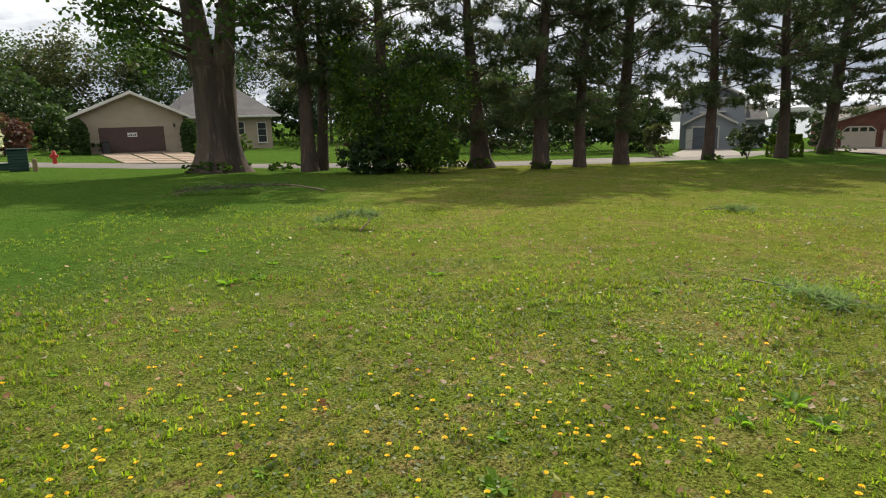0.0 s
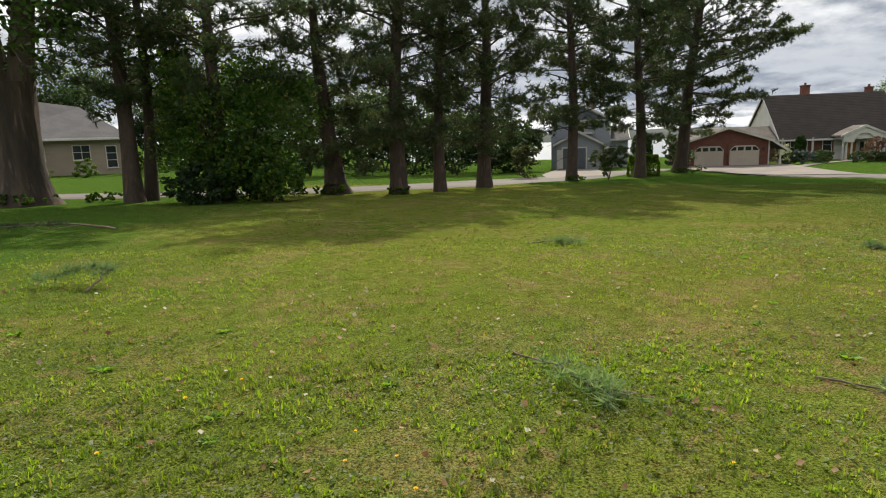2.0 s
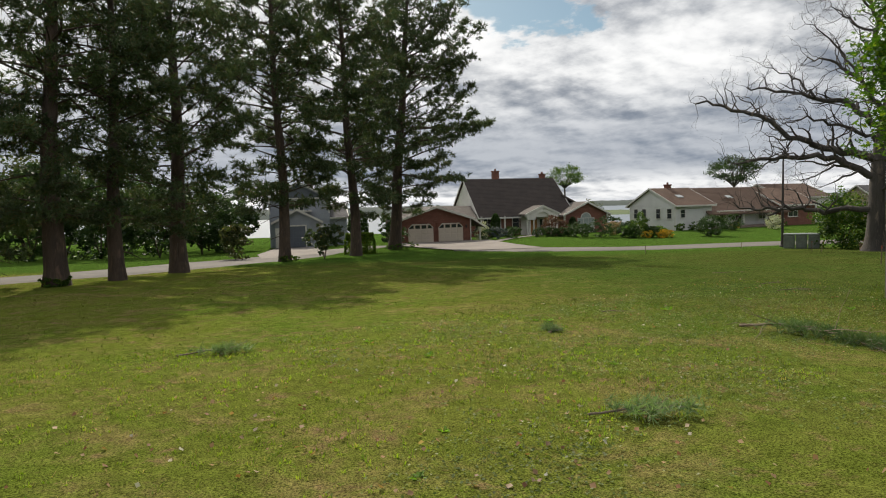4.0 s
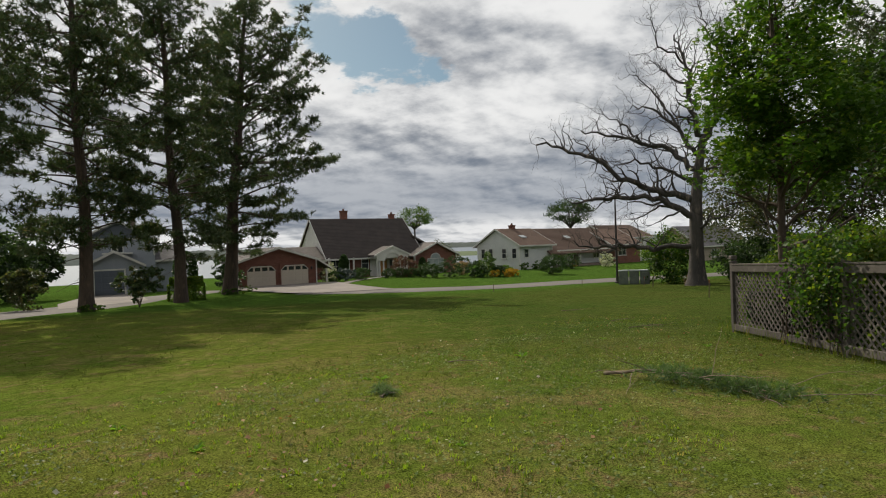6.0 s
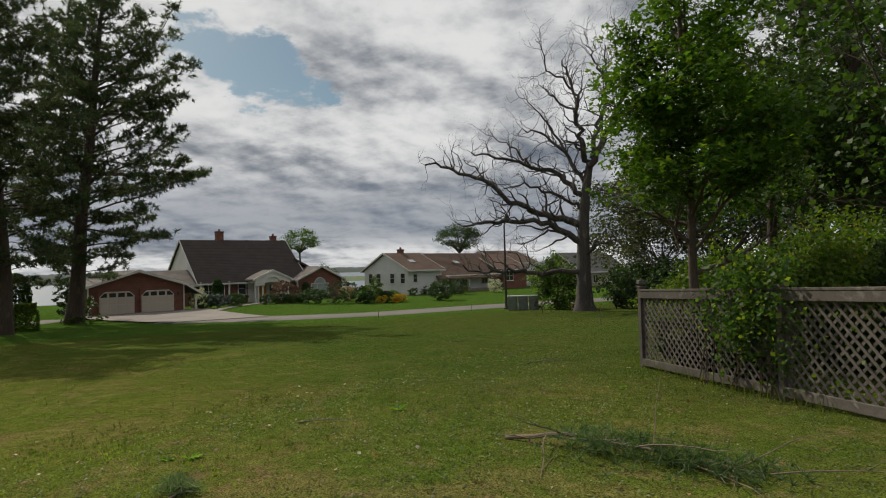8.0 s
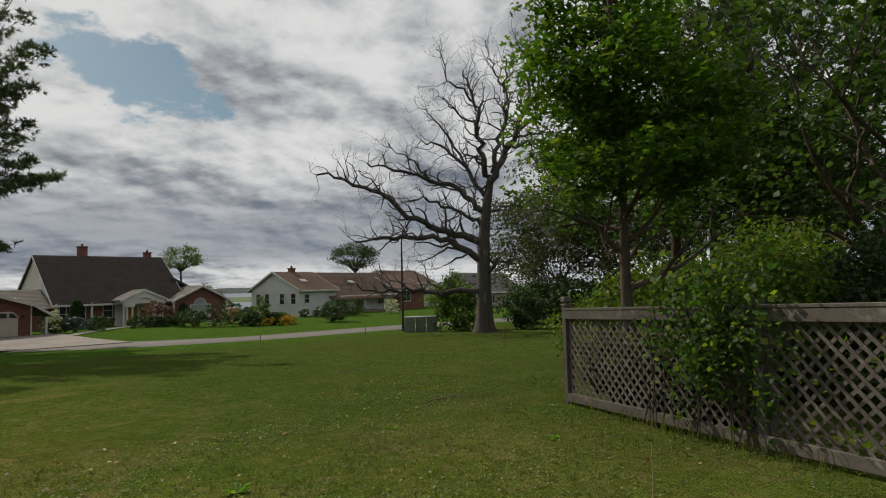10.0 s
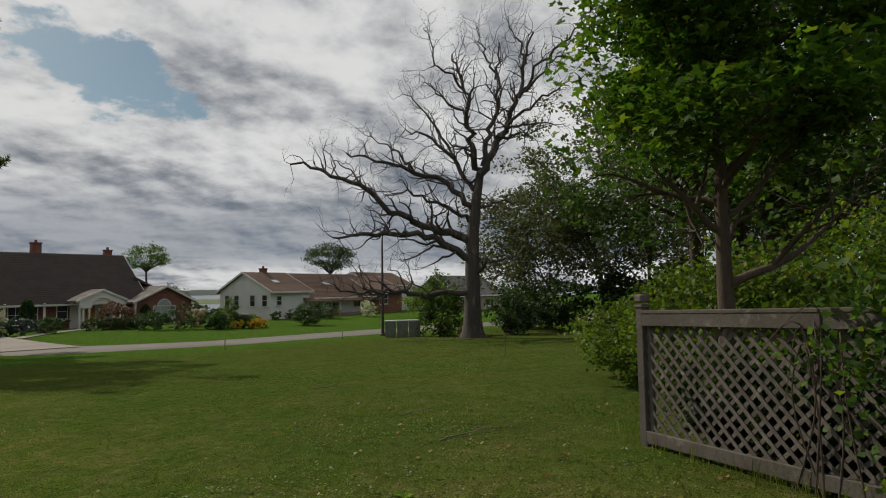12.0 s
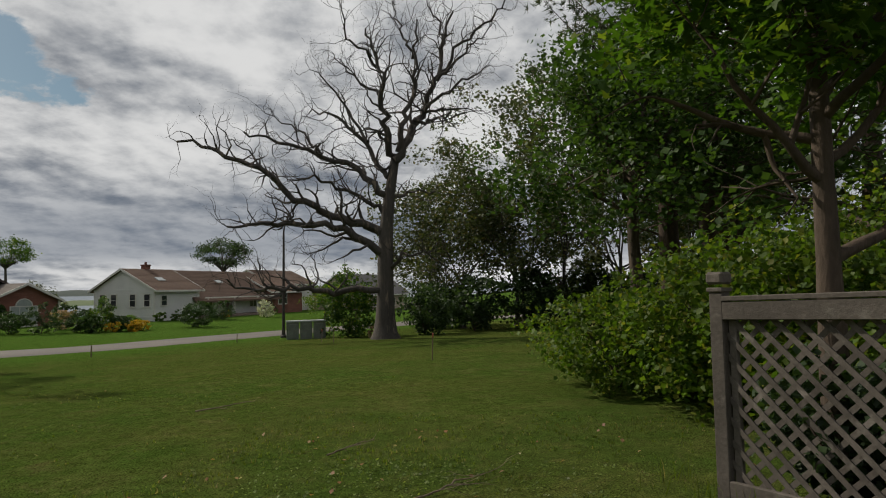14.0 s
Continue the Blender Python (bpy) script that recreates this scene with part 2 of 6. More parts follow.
M_LEAF_MAPLE = foliage("maple_leaves", (0.034, 0.080, 0.010), (0.072, 0.140, 0.015), (0.14, 0.19, 0.025), 0.45)
M_LEAF_OLD = foliage("old_maple_leaves", (0.028, 0.062, 0.015), (0.062, 0.108, 0.024), None, 0.4)
M_LEAF_HEDGE = foliage("hedge_leaves", (0.050, 0.100, 0.012), (0.105, 0.160, 0.018), (0.17, 0.18, 0.025), 0.45)
M_LEAF_SHRUB = foliage("shrub_leaves", (0.028, 0.065, 0.015), (0.065, 0.12, 0.022), (0.15, 0.19, 0.025), 0.5)
M_LEAF_GREY = foliage("poplar_leaves", (0.045, 0.060, 0.028), (0.075, 0.090, 0.040), (0.12, 0.10, 0.045), 0.35)
M_LEAF_DARK = foliage("dark_leaves", (0.024, 0.046, 0.021), (0.05, 0.085, 0.03), None, 0.35)
M_LEAF_WOOD = foliage("woods_leaves", (0.032, 0.066, 0.024), (0.068, 0.108, 0.036), None, 0.3)
M_LEAF_RED = foliage("red_leaves", (0.085, 0.035, 0.035), (0.12, 0.055, 0.045), (0.07, 0.08, 0.03), 0.35)
M_BOX = foliage("clipped_leaves", (0.025, 0.055, 0.015), (0.045, 0.085, 0.02), None, 0.3)
M_LIME = foliage("lime_hedge_leaves", (0.09, 0.17, 0.02), (0.14, 0.24, 0.03), None, 0.4)
M_BLUESPRUCE = foliage("blue_spruce_needles", (0.06, 0.085, 0.085), (0.09, 0.12, 0.12), None, 0.1)
M_GOLD = foliage("golden_flowers", (0.5, 0.28, 0.02), (0.6, 0.4, 0.04), (0.12, 0.15, 0.02), 0.3)
M_WHITE_FL = foliage("white_flowers", (0.5, 0.5, 0.45), (0.6, 0.6, 0.55), (0.1, 0.15, 0.04), 0.3)
M_PEACH = foliage("fading_flowers", (0.35, 0.22, 0.16), (0.25, 0.2, 0.1), (0.1, 0.12, 0.04), 0.3)
M_BRICK = material("brick_wall", (0.185, 0.082, 0.058), (0.135, 0.060, 0.045), 0.9, 0.8, 22, 0.4, c=(0.215, 0.115, 0.088), stretch=(1, 1, 2.6))
M_BEIGE = material("beige_brick", (0.33, 0.275, 0.215), (0.29, 0.24, 0.185), 0.9, 0.8, 22, 0.3, stretch=(1, 1, 2.6))
M_WHITE = material("white_siding", (0.62, 0.62, 0.60), (0.55, 0.55, 0.54), 0.6, 0.5, 30, 0.05)
M_TRIM = material("white_trim", (0.6, 0.585, 0.54), (0.52, 0.505, 0.47), 0.55, 0.8, 30, 0.05)
M_GREY_SIDE = material("grey_siding", (0.30, 0.32, 0.36), (0.25, 0.27, 0.31), 0.65, 0.5, 30, 0.05)
M_GREY_DOOR = material("grey_garage_door", (0.12, 0.135, 0.16), (0.10, 0.115, 0.14), 0.6, 0.5, 30, 0.05)
M_ROOF_DARK = material("dark_brown_shingles", (0.062, 0.05, 0.045), (0.048, 0.04, 0.036), 0.95, 1.0, 16, 0.4, per=0.35)
M_ROOF_BROWN = material("brown_shingles", (0.135, 0.088, 0.065), (0.115, 0.074, 0.056), 0.95, 1.0, 16, 0.4, per=0.3)
M_ROOF_GREY = material("grey_shingles", (0.125, 0.118, 0.12), (0.098, 0.094, 0.096), 0.95, 1.0, 16, 0.4, per=0.3)
M_ROOF_TAN = material("weathered_shingles", (0.17, 0.15, 0.135), (0.14, 0.122, 0.11), 0.95, 1.0, 16, 0.4, per=0.3)
M_DOOR_CREAM = material("cream_door_panels", (0.50, 0.44, 0.36), (0.46, 0.40, 0.33), 0.6, 0.5, 20, 0.05)
M_DOOR_BROWN = material("brown_garage_door", (0.075, 0.045, 0.038), (0.06, 0.037, 0.032), 0.6, 0.7, 20, 0.1)
M_DOOR_OAK = material("oak_front_door", (0.42, 0.20, 0.05), (0.36, 0.17, 0.045), 0.45, 1.0, 20, 0.1, stretch=(1, 1, 0.2))
M_GLASS = glass_material("window_glass", (0.03, 0.035, 0.04))
M_CURTAIN = material("pale_curtain", (0.30, 0.34, 0.32), (0.24, 0.28, 0.27), 0.6, 2.0, 20, 0.0)
M_FENCE = material("weathered_fence_wood", (0.125, 0.108, 0.095), (0.085, 0.073, 0.064), 0.9, 2.0, 30, 0.6, c=(0.19, 0.17, 0.15), per=0.4, stretch=(1, 1, 1))
M_POLE = material("dark_lamp_steel", (0.055, 0.05, 0.05), (0.075, 0.06, 0.055), 0.6, 2.0, 20, 0.1, metal=0.3)
M_CAB = material("green_grey_cabinet", (0.20, 0.22, 0.19), (0.15, 0.17, 0.145), 0.7, 3.0, 20, 0.2, c=(0.18, 0.19, 0.17))
M_CAB_TOP = material("pale_cabinet_lid", (0.42, 0.45, 0.46), (0.38, 0.4, 0.41), 0.6, 2.0, 20, 0.1)
M_HYDRANT = material("red_hydrant_paint", (0.40, 0.03, 0.02), (0.33, 0.025, 0.02), 0.45, 3.0, 20, 0.1)
M_GREENBOX = material("dark_green_plastic", (0.012, 0.045, 0.033), (0.01, 0.035, 0.027), 0.5, 2.0, 20, 0.1)
M_BIN = material("dark_bin_plastic", (0.02, 0.022, 0.024), (0.03, 0.03, 0.032), 0.5, 2.0, 20, 0.1)
M_POST = material("old_post_wood", (0.22, 0.16, 0.09), (0.16, 0.12, 0.07), 0.9, 4.0, 30, 0.4)
M_STAKE = material("survey_stake", (0.20, 0.15, 0.10), (0.16, 0.12, 0.08), 0.9, 5.0, 30, 0.3)
M_STAKE_TOP = material("faded_red_paint", (0.33, 0.09, 0.05), (0.28, 0.07, 0.05), 0.8, 5.0, 30, 0.1)
M_WOOD_CUT = material("bare_stick", (0.23, 0.17, 0.12), (0.13, 0.10, 0.075), 0.85, 6.0, 40, 0.5)
M_TYRE = material("tyre_rubber", (0.015, 0.015, 0.015), (0.02, 0.02, 0.02), 0.85, 4.0, 40, 0.2)
M_STONE = material("porch_stone", (0.2, 0.15, 0.125), (0.15, 0.11, 0.1), 0.9, 2.0, 20, 0.3)
M_LAMP_CLEAR = material("clear_lamp", (0.5, 0.5, 0.5), (0.45, 0.45, 0.45), 0.15, 4, 40, 0.0)
M_DANDELION = material("dandelion_yellow", (0.86, 0.56, 0.005), (0.84, 0.50, 0.005), 0.7, 30, 200, 0.0)
M_STEM = material("stem_green", (0.08, 0.13, 0.03), (0.1, 0.15, 0.04), 0.7, 30, 200, 0.0)
M_DRYLEAF = foliage("dry_leaves", (0.20, 0.085, 0.04), (0.34, 0.22, 0.12), (0.46, 0.44, 0.36), 0.3)
# darker copy of the lawn grass, shade put into the blade colour
M_GRASS = foliage("dim_grass_blades", (0.066, 0.104, 0.010), (0.108, 0.138, 0.016), (0.20, 0.16, 0.08), 0.5)
M_CLOVER = foliage("clover_leaves", (0.085, 0.125, 0.035), (0.15, 0.19, 0.055), (0.24, 0.25, 0.17), 0.5)
# brighter copy for the near lawn, sunlight put into the blade colour
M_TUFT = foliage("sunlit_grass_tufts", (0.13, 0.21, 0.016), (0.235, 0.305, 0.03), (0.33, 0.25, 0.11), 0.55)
M_PLANT = foliage("weed_leaves", (0.11, 0.22, 0.02), (0.18, 0.31, 0.03), None, 0.5)

# ---- helpers for building ----
rng = np.random.default_rng(7)


def mesh_from(name, verts, faces, mats, parent=None, label="", smooth=False, fmat=None):
    me = bpy.data.meshes.new(name)
    verts = np.asarray(verts, dtype=np.float32)
    if isinstance(faces, np.ndarray):
        n, k = faces.shape
        me.vertices.add(len(verts))
        me.vertices.foreach_set("co", verts.ravel())
        me.loops.add(n * k)
        me.loops.foreach_set("vertex_index", faces.astype(np.int32).ravel())
        me.polygons.add(n)
        me.polygons.foreach_set("loop_start", np.arange(0, n * k, k, dtype=np.int32))
        me.update(calc_edges=True)
    else:
        me.from_pydata([tuple(v) for v in verts], [], faces)
    for m in mats if isinstance(mats, (list, tuple)) else [mats]:
        me.materials.append(m)
    if fmat is not None:
        me.polygons.foreach_set("material_index", np.asarray(fmat, dtype=np.int32))
    if smooth:
        me.polygons.foreach_set("use_smooth", np.ones(len(me.polygons), dtype=bool))
    ob = new(name, me)
    if parent:
        ob.parent = parent
    if label:
        ob["label"] = label
    return ob


def part(name, bm, mat, parent=None, label="", smooth=False):
    me = bpy.data.meshes.new(name)
    bm.normal_update()
    bm.to_mesh(me)
    bm.free()
    me.materials.append(mat)
    if smooth:
        for p in me.polygons:
            p.use_smooth = True
    ob = new(name, me)
    if parent:
        ob.parent = parent
    if label:
        ob["label"] = label
    return ob


def thing(name, m, label, category, group="", kind=""):
    ob = new(name)
    ob.matrix_world = m
    return tagged(ob, label, category, group, kind)


def block(size, at=(0, 0, 0), bevel=0.01, bm=None):
    """A bevelled block whose base centre is at the given place."""
    own = bmesh.new()
    bmesh.ops.create_cube(own, size=1.0)
    bmesh.ops.scale(own, vec=size, verts=own.verts)
    if bevel:
        bmesh.ops.bevel(own, geom=own.edges[:], offset=bevel, segments=1, affect="EDGES")
    bmesh.ops.translate(own, vec=(at[0], at[1], at[2] + size[2] / 2), verts=own.verts)
    if bm is None:
        return own
    me = bpy.data.meshes.new("t")
    own.to_mesh(me)
    own.free()
    bm.from_mesh(me)
    bpy.data.meshes.remove(me)
    return bm


def prism(outline, axis_from, axis_to, axis="y"):
    """An outline of (a, b) pairs drawn out along an axis."""
    bm = bmesh.new()
    def at(a, b, s):
        return (a, s, b) if axis == "y" else (s, a, b) if axis == "x" else (a, b, s)
    lo = [bm.verts.new(at(a, b, axis_from)) for a, b in outline]
    hi = [bm.verts.new(at(a, b, axis_to)) for a, b in outline]
    bm.faces.new(lo)
    bm.faces.new(hi[::-1])
    n = len(lo)
    for i in range(n):
        bm.faces.new((lo[i], hi[i], hi[(i + 1) % n], lo[(i + 1) % n]))
    bmesh.ops.recalc_face_normals(bm, faces=bm.faces[:])
    return bm


def lathe(profile, sides=16):
    bm = bmesh.new()
    rings = []
    for r, z in profile:
        rings.append([bm.verts.new((r * math.cos(2 * math.pi * i / sides), r * math.sin(2 * math.pi * i / sides), z)) for i in range(sides)])
    for a, b in zip(rings, rings[1:]):
        for i in range(sides):
            bm.faces.new((a[i], a[(i + 1) % sides], b[(i + 1) % sides], b[i]))
    bm.faces.new(rings[0][::-1])
    bm.faces.new(rings[-1])
    return bm


class Tubes:
    """Collects tapered tubes into one mesh."""

    def __init__(self):
        self.v, self.f, self.n = [], [], 0

    def add(self, pts, radii, sides=6, wobble=0.0):
        pts, radii = np.asarray(pts, float), np.asarray(radii, float)
        tang = np.gradient(pts, axis=0)
        tang /= np.linalg.norm(tang, axis=1)[:, None] + 1e-9
        ref = np.array([1.0, 0, 0]) if abs(tang[0][0]) < 0.8 else np.array([0, 1.0, 0])
        a = np.cross(tang, ref)
        a /= np.linalg.norm(a, axis=1)[:, None] + 1e-9
        b = np.cross(tang, a)
        ang = np.linspace(0, 2 * np.pi, sides, endpoint=False)
        rr = radii[:, None] * (1 + wobble * rng.uniform(-1, 1, (len(pts), sides)))
        ring = pts[:, None, :] + rr[:, :, None] * (np.cos(ang)[None, :, None] * a[:, None, :] + np.sin(ang)[None, :, None] * b[:, None, :])
        k = len(pts)
        self.v.append(ring.reshape(-1, 3))
        i, j = np.meshgrid(np.arange(k - 1), np.arange(sides), indexing="ij")
        q = np.stack([i * sides + j, i * sides + (j + 1) % sides, (i + 1) * sides + (j + 1) % sides, (i + 1) * sides + j], -1).reshape(-1, 4) + self.n
        self.f.append(q)
        self.n += k * sides

    def build(self, name, mat, parent=None, label=""):
        return mesh_from(name, np.concatenate(self.v), np.concatenate(self.f), mat, parent, label, smooth=True)


def lobed_mesh(name, centres, size, mat, parent, label="", flat=0.8):
    """Maple leaves: three pointed lobes fanned from the stalk."""
    c = np.asarray(centres, float)
    n = len(c)
    nor = rng.normal(size=(n, 3))
    nor[:, 2] = np.abs(nor[:, 2]) + flat
    nor /= np.linalg.norm(nor, axis=1)[:, None]
    t = np.cross(nor, rng.normal(size=(n, 3)))
    t /= np.linalg.norm(t, axis=1)[:, None] + 1e-9
    s = np.cross(nor, t)
    ln = size * rng.uniform(0.65, 1.3, (n, 1))
    def at(a, k):
        return c + (t * math.cos(a) + s * math.sin(a)) * ln * k
    v = np.stack([c, at(-1.75, 0.35), at(-1.05, 0.62), at(-0.5, 0.36), at(0, 0.78) - nor * ln * 0.12, at(0.5, 0.36), at(1.05, 0.62), at(1.75, 0.35)], 1).reshape(-1, 3)
    k = np.arange(n)[:, None] * 8
    f = np.concatenate([k + [0, i, i + 1] for i in range(1, 7)], 1).reshape(-1, 3)
    return mesh_from(name, v, f, mat, parent, label)


def leaf_mesh(name, centres, size, mat, parent, label="", flat=0.0, shape="leaf", spread=0.35, out=None):
    """One small folded leaf (two triangles) at every centre, each turned its own way."""
    c = np.asarray(centres, float)
    n = len(c)
    nor = rng.normal(size=(n, 3))
    nor[:, 2] = np.abs(nor[:, 2]) + flat
    if out is not None:
        nor += out
    nor /= np.linalg.norm(nor, axis=1)[:, None]
    t = np.cross(nor, rng.normal(size=(n, 3)))
    t /= np.linalg.norm(t, axis=1)[:, None] + 1e-9
    s = np.cross(nor, t)
    ln = size * rng.uniform(1 - spread, 1 + spread, (n, 1))
    wd = ln * (0.32 if shape == "narrow" else 0.55)
    fold = nor * ln * 0.12
    tip, base = c + t * ln * 0.6, c - t * ln * 0.5
    l, r = c + s * wd + fold, c - s * wd + fold
    v = np.stack([base, r, tip, l], 1).reshape(-1, 3)
    k = np.arange(n)[:, None] * 4
    f = np.concatenate([k + [0, 1, 2], k + [0, 2, 3]], 1).reshape(-1, 3)
    return mesh_from(name, v, f, mat, parent, label)


def blob_points(n, centre, radii, hollow=0.55, lump=0.25, seed=0):
    """Points in the outer part of a lumpy ellipsoid."""
    r = np.random.default_rng(seed)
    d = r.normal(size=(n, 3))
    d /= np.linalg.norm(d, axis=1)[:, None]
    w = r.normal(size=(6, 3)) * 2.2
    ph = r.uniform(0, 6.28, 6)
    bumps = np.sin(d @ w.T + ph).mean(1)
    rad = (1 + lump * 2.0 * bumps) * (hollow + (1 - hollow) * r.uniform(0, 1, n) ** 0.5)
    return np.asarray(centre) + d * rad[:, None] * np.asarray(radii)


def clumps(n_clump, per, centre, radii, clump_r, seed=0, hollow=0.35, lump=0.2):
    r = np.random.default_rng(seed + 100)
    cc = blob_points(n_clump, centre, radii, hollow, lump, seed)
    p = np.repeat(cc, per, 0)
    return p + np.clip(r.normal(size=p.shape), -1.6, 1.6) * clump_r * np.array([1, 1, 0.7])


# ---- ground ----
def gz(x, y):
    """Height of the land."""
    x, y = np.asarray(x, float), np.asarray(y, float)
    base = -0.030 * x - 0.021 * y
    # beyond the road the gardens lie level, then fall to the bay
    across = 0.26 * x + 0.966 * y
    far = np.clip((across - 42) / 25, 0, 1)
    side = np.clip((x + 5) / 18, 0, 1)
    level = (1 - side) * (-0.1 - 0.022 * (x + 25)) + side * (-1.72 - 0.006 * np.clip(x, 0, 120) - 0.02 * np.clip(y - 55, 0, 40))
    z = base * (1 - far) + level * far
    drop = np.clip((across - 118) / 45, 0, 1) * np.clip((x - 2) / 30, 0, 1)
    z = z - 8.5 * drop * drop * (3 - 2 * drop)
    z = np.where(np.hypot(x, y) > 400, np.maximum(z, -14.0), z)
    return z


def gzf(x, y):
    return float(gz(x, y))


def build_ground():
    def steps(lo, hi, near_lo, near_hi, fine):
        a = np.arange(near_lo, near_hi + fine / 2, fine)
        out_hi = near_hi + np.cumsum(np.geomspace(fine * 1.5, (hi - near_hi) / 3.2, 26))
        out_lo = near_lo - np.cumsum(np.geomspace(fine * 1.5, (near_lo - lo) / 3.2, 26))
        return np.concatenate([out_lo[::-1], a, out_hi])
    xs, ys = steps(-3000, 3000, -35, 95, 1.0), steps(-3000, 3000, -12, 100, 1.0)
    X, Y = np.meshgrid(xs, ys, indexing="ij")
    Z = gz(X, Y)
    near = np.exp(-((np.hypot(X - 8, Y - 12) / 40) ** 2))
    Z = Z + near * 0.018 * (np.sin(X * 1.9 + 1.3 * np.sin(Y * 0.8)) * np.sin(Y * 1.6 + 0.7) + 0.6 * np.sin(X * 0.71 + Y * 0.53))
    v = np.stack([X, Y, Z], -1).reshape(-1, 3)
    nx, ny = len(xs), len(ys)
    i, j = np.meshgrid(np.arange(nx - 1), np.arange(ny - 1), indexing="ij")
    f = np.stack([i * ny + j, (i + 1) * ny + j, (i + 1) * ny + j + 1, i * ny + j + 1], -1).reshape(-1, 4)
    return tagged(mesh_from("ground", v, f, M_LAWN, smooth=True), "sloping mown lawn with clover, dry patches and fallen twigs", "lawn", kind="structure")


ground = build_ground()


def ribbon(name, centre, widths, mat, lift, label, category, sub=24):
    """A strip laid on the land along a centre line."""
    c = np.asarray(centre, float)
    t = np.linspace(0, len(c) - 1, (len(c) - 1) * sub + 1)
    k = np.arange(len(c))
    px, py, w = np.interp(t, k, c[:, 0]), np.interp(t, k, c[:, 1]), np.interp(t, k, widths)
    for _ in range(sub):
        px[1:-1] = (px[:-2] + 2 * px[1:-1] + px[2:]) / 4
        py[1:-1] = (py[:-2] + 2 * py[1:-1] + py[2:]) / 4
    dx, dy = np.gradient(px), np.gradient(py)
    ln = np.hypot(dx, dy)
    nx, ny = -dy / ln, dx / ln
    across = np.linspace(-0.5, 0.5, 9)
    X = px[:, None] + nx[:, None] * across * w[:, None]
    Y = py[:, None] + ny[:, None] * across * w[:, None]
    Z = gz(X, Y) + lift
    Z[:, 0] -= 0.12 + lift
    Z[:, -1] -= 0.12 + lift
    v = np.stack([X, Y, Z], -1).reshape(-1, 3)
    n, m = X.shape
    i, j = np.meshgrid(np.arange(n - 1), np.arange(m - 1), indexing="ij")
    f = np.stack([i * m + j, i * m + j + 1, (i + 1) * m + j + 1, (i + 1) * m + j], -1).reshape(-1, 4)[:, ::-1]
    return tagged(mesh_from(name, v, f, mat, smooth=True), label, category, kind="structure")


road = ribbon("road", [(-70, 41), (-40, 36.5), (-14, 31.6), (0, 33.6), (4.5, 35.4), (9.5, 38.8), (14, 43.6), (19.5, 48.4), (25, 54), (33, 58)], [5, 5, 4.8, 4.6, 5, 6, 7.5, 6.5, 5, 4], M_ROAD, 0.05,
              "grey asphalt road behind the row of pines", "road")
road_2 = ribbon("road_east", [(35.5, 46.5), (38.6, 40.0), (44, 35.5), (58, 32.4), (90, 22), (130, 5)], [8, 8, 6.3, 6.2, 6, 6], M_ROAD, 0.05,
                "grey asphalt residential road curving past the lawn", "road")


def flat_sheet(name, outline, mat, lift, label, category):
    bm = bmesh.new()
    vs = [bm.verts.new((x, y, 0)) for x, y in outline]
    bm.faces.new(vs)
    bmesh.ops.triangulate(bm, faces=bm.faces[:])
    bmesh.ops.subdivide_edges(bm, edges=bm.edges[:], cuts=7, use_grid_fill=True)
    for v in bm.verts:
        v.co.z = gzf(v.co.x, v.co.y) + lift
    bmesh.ops.recalc_face_normals(bm, faces=bm.faces[:])
    if sum(f.normal.z for f in bm.faces) < 0:
        bmesh.ops.reverse_faces(bm, faces=bm.faces[:])
    return tagged(part(name, bm, mat), label, category, kind="structure")


bay = tagged(mesh_from("water", [(-300, 100, -8.0), (3000, 100, -8.0), (3000, 3000, -8.0), (-300, 3000, -8.0)], np.array([[0, 1, 2, 3]]), M_WATER),
             "pale wind-ruffled bay behind the houses", "water", kind="structure")


def far_shore(name, az0, az1, dist, z0, z1, mat, label, seed, rough=0.5, depth=60):
    """A low far bank, from one bearing to another, with an uneven crest."""
    r = np.random.default_rng(seed)
    n = 160
    az = np.radians(np.linspace(az0, az1, n))
    h = np.convolve(r.uniform(0, 1, n + 12), np.ones(7) / 7, "same")[6:-6]
    fade = np.minimum(1, np.minimum(np.arange(n), np.arange(n)[::-1]) / 12)
    crest = z0 + (z1 - z0) * fade * (1 - rough + rough * h + 0.12 * rough * r.uniform(-1, 1, n))
    sx, cx = np.sin(az), np.cos(az)
    rows = [(dist, np.full(n, z0)), (dist + depth * 0.3, (z0 + crest) / 2), (dist + depth, crest), (dist + depth * 3, np.full(n, z0))]
    v = np.concatenate([np.stack([sx * d, cx * d, z], -1) for d, z in rows])
    k = len(rows)
    i, j = np.meshgrid(np.arange(k - 1), np.arange(n - 1), indexing="ij")
    f = np.stack([i * n + j, i * n + j + 1, (i + 1) * n + j + 1, (i + 1) * n + j], -1).reshape(-1, 4)
    return tagged(mesh_from(name, v, f, mat, smooth=True), label, "far shore", kind="structure")

# ---- trees ----
def curve_pts(ctrl, n):
    """A smooth line through control points."""
    c = np.asarray(ctrl, float)
    t = np.linspace(0, len(c) - 1, n)
    out = np.stack([np.interp(t, np.arange(len(c)), c[:, i]) for i in range(c.shape[1])], -1)
    for _ in range(2):
        out[1:-1] = (out[:-2] + 2 * out[1:-1] + out[2:]) / 4
    return out


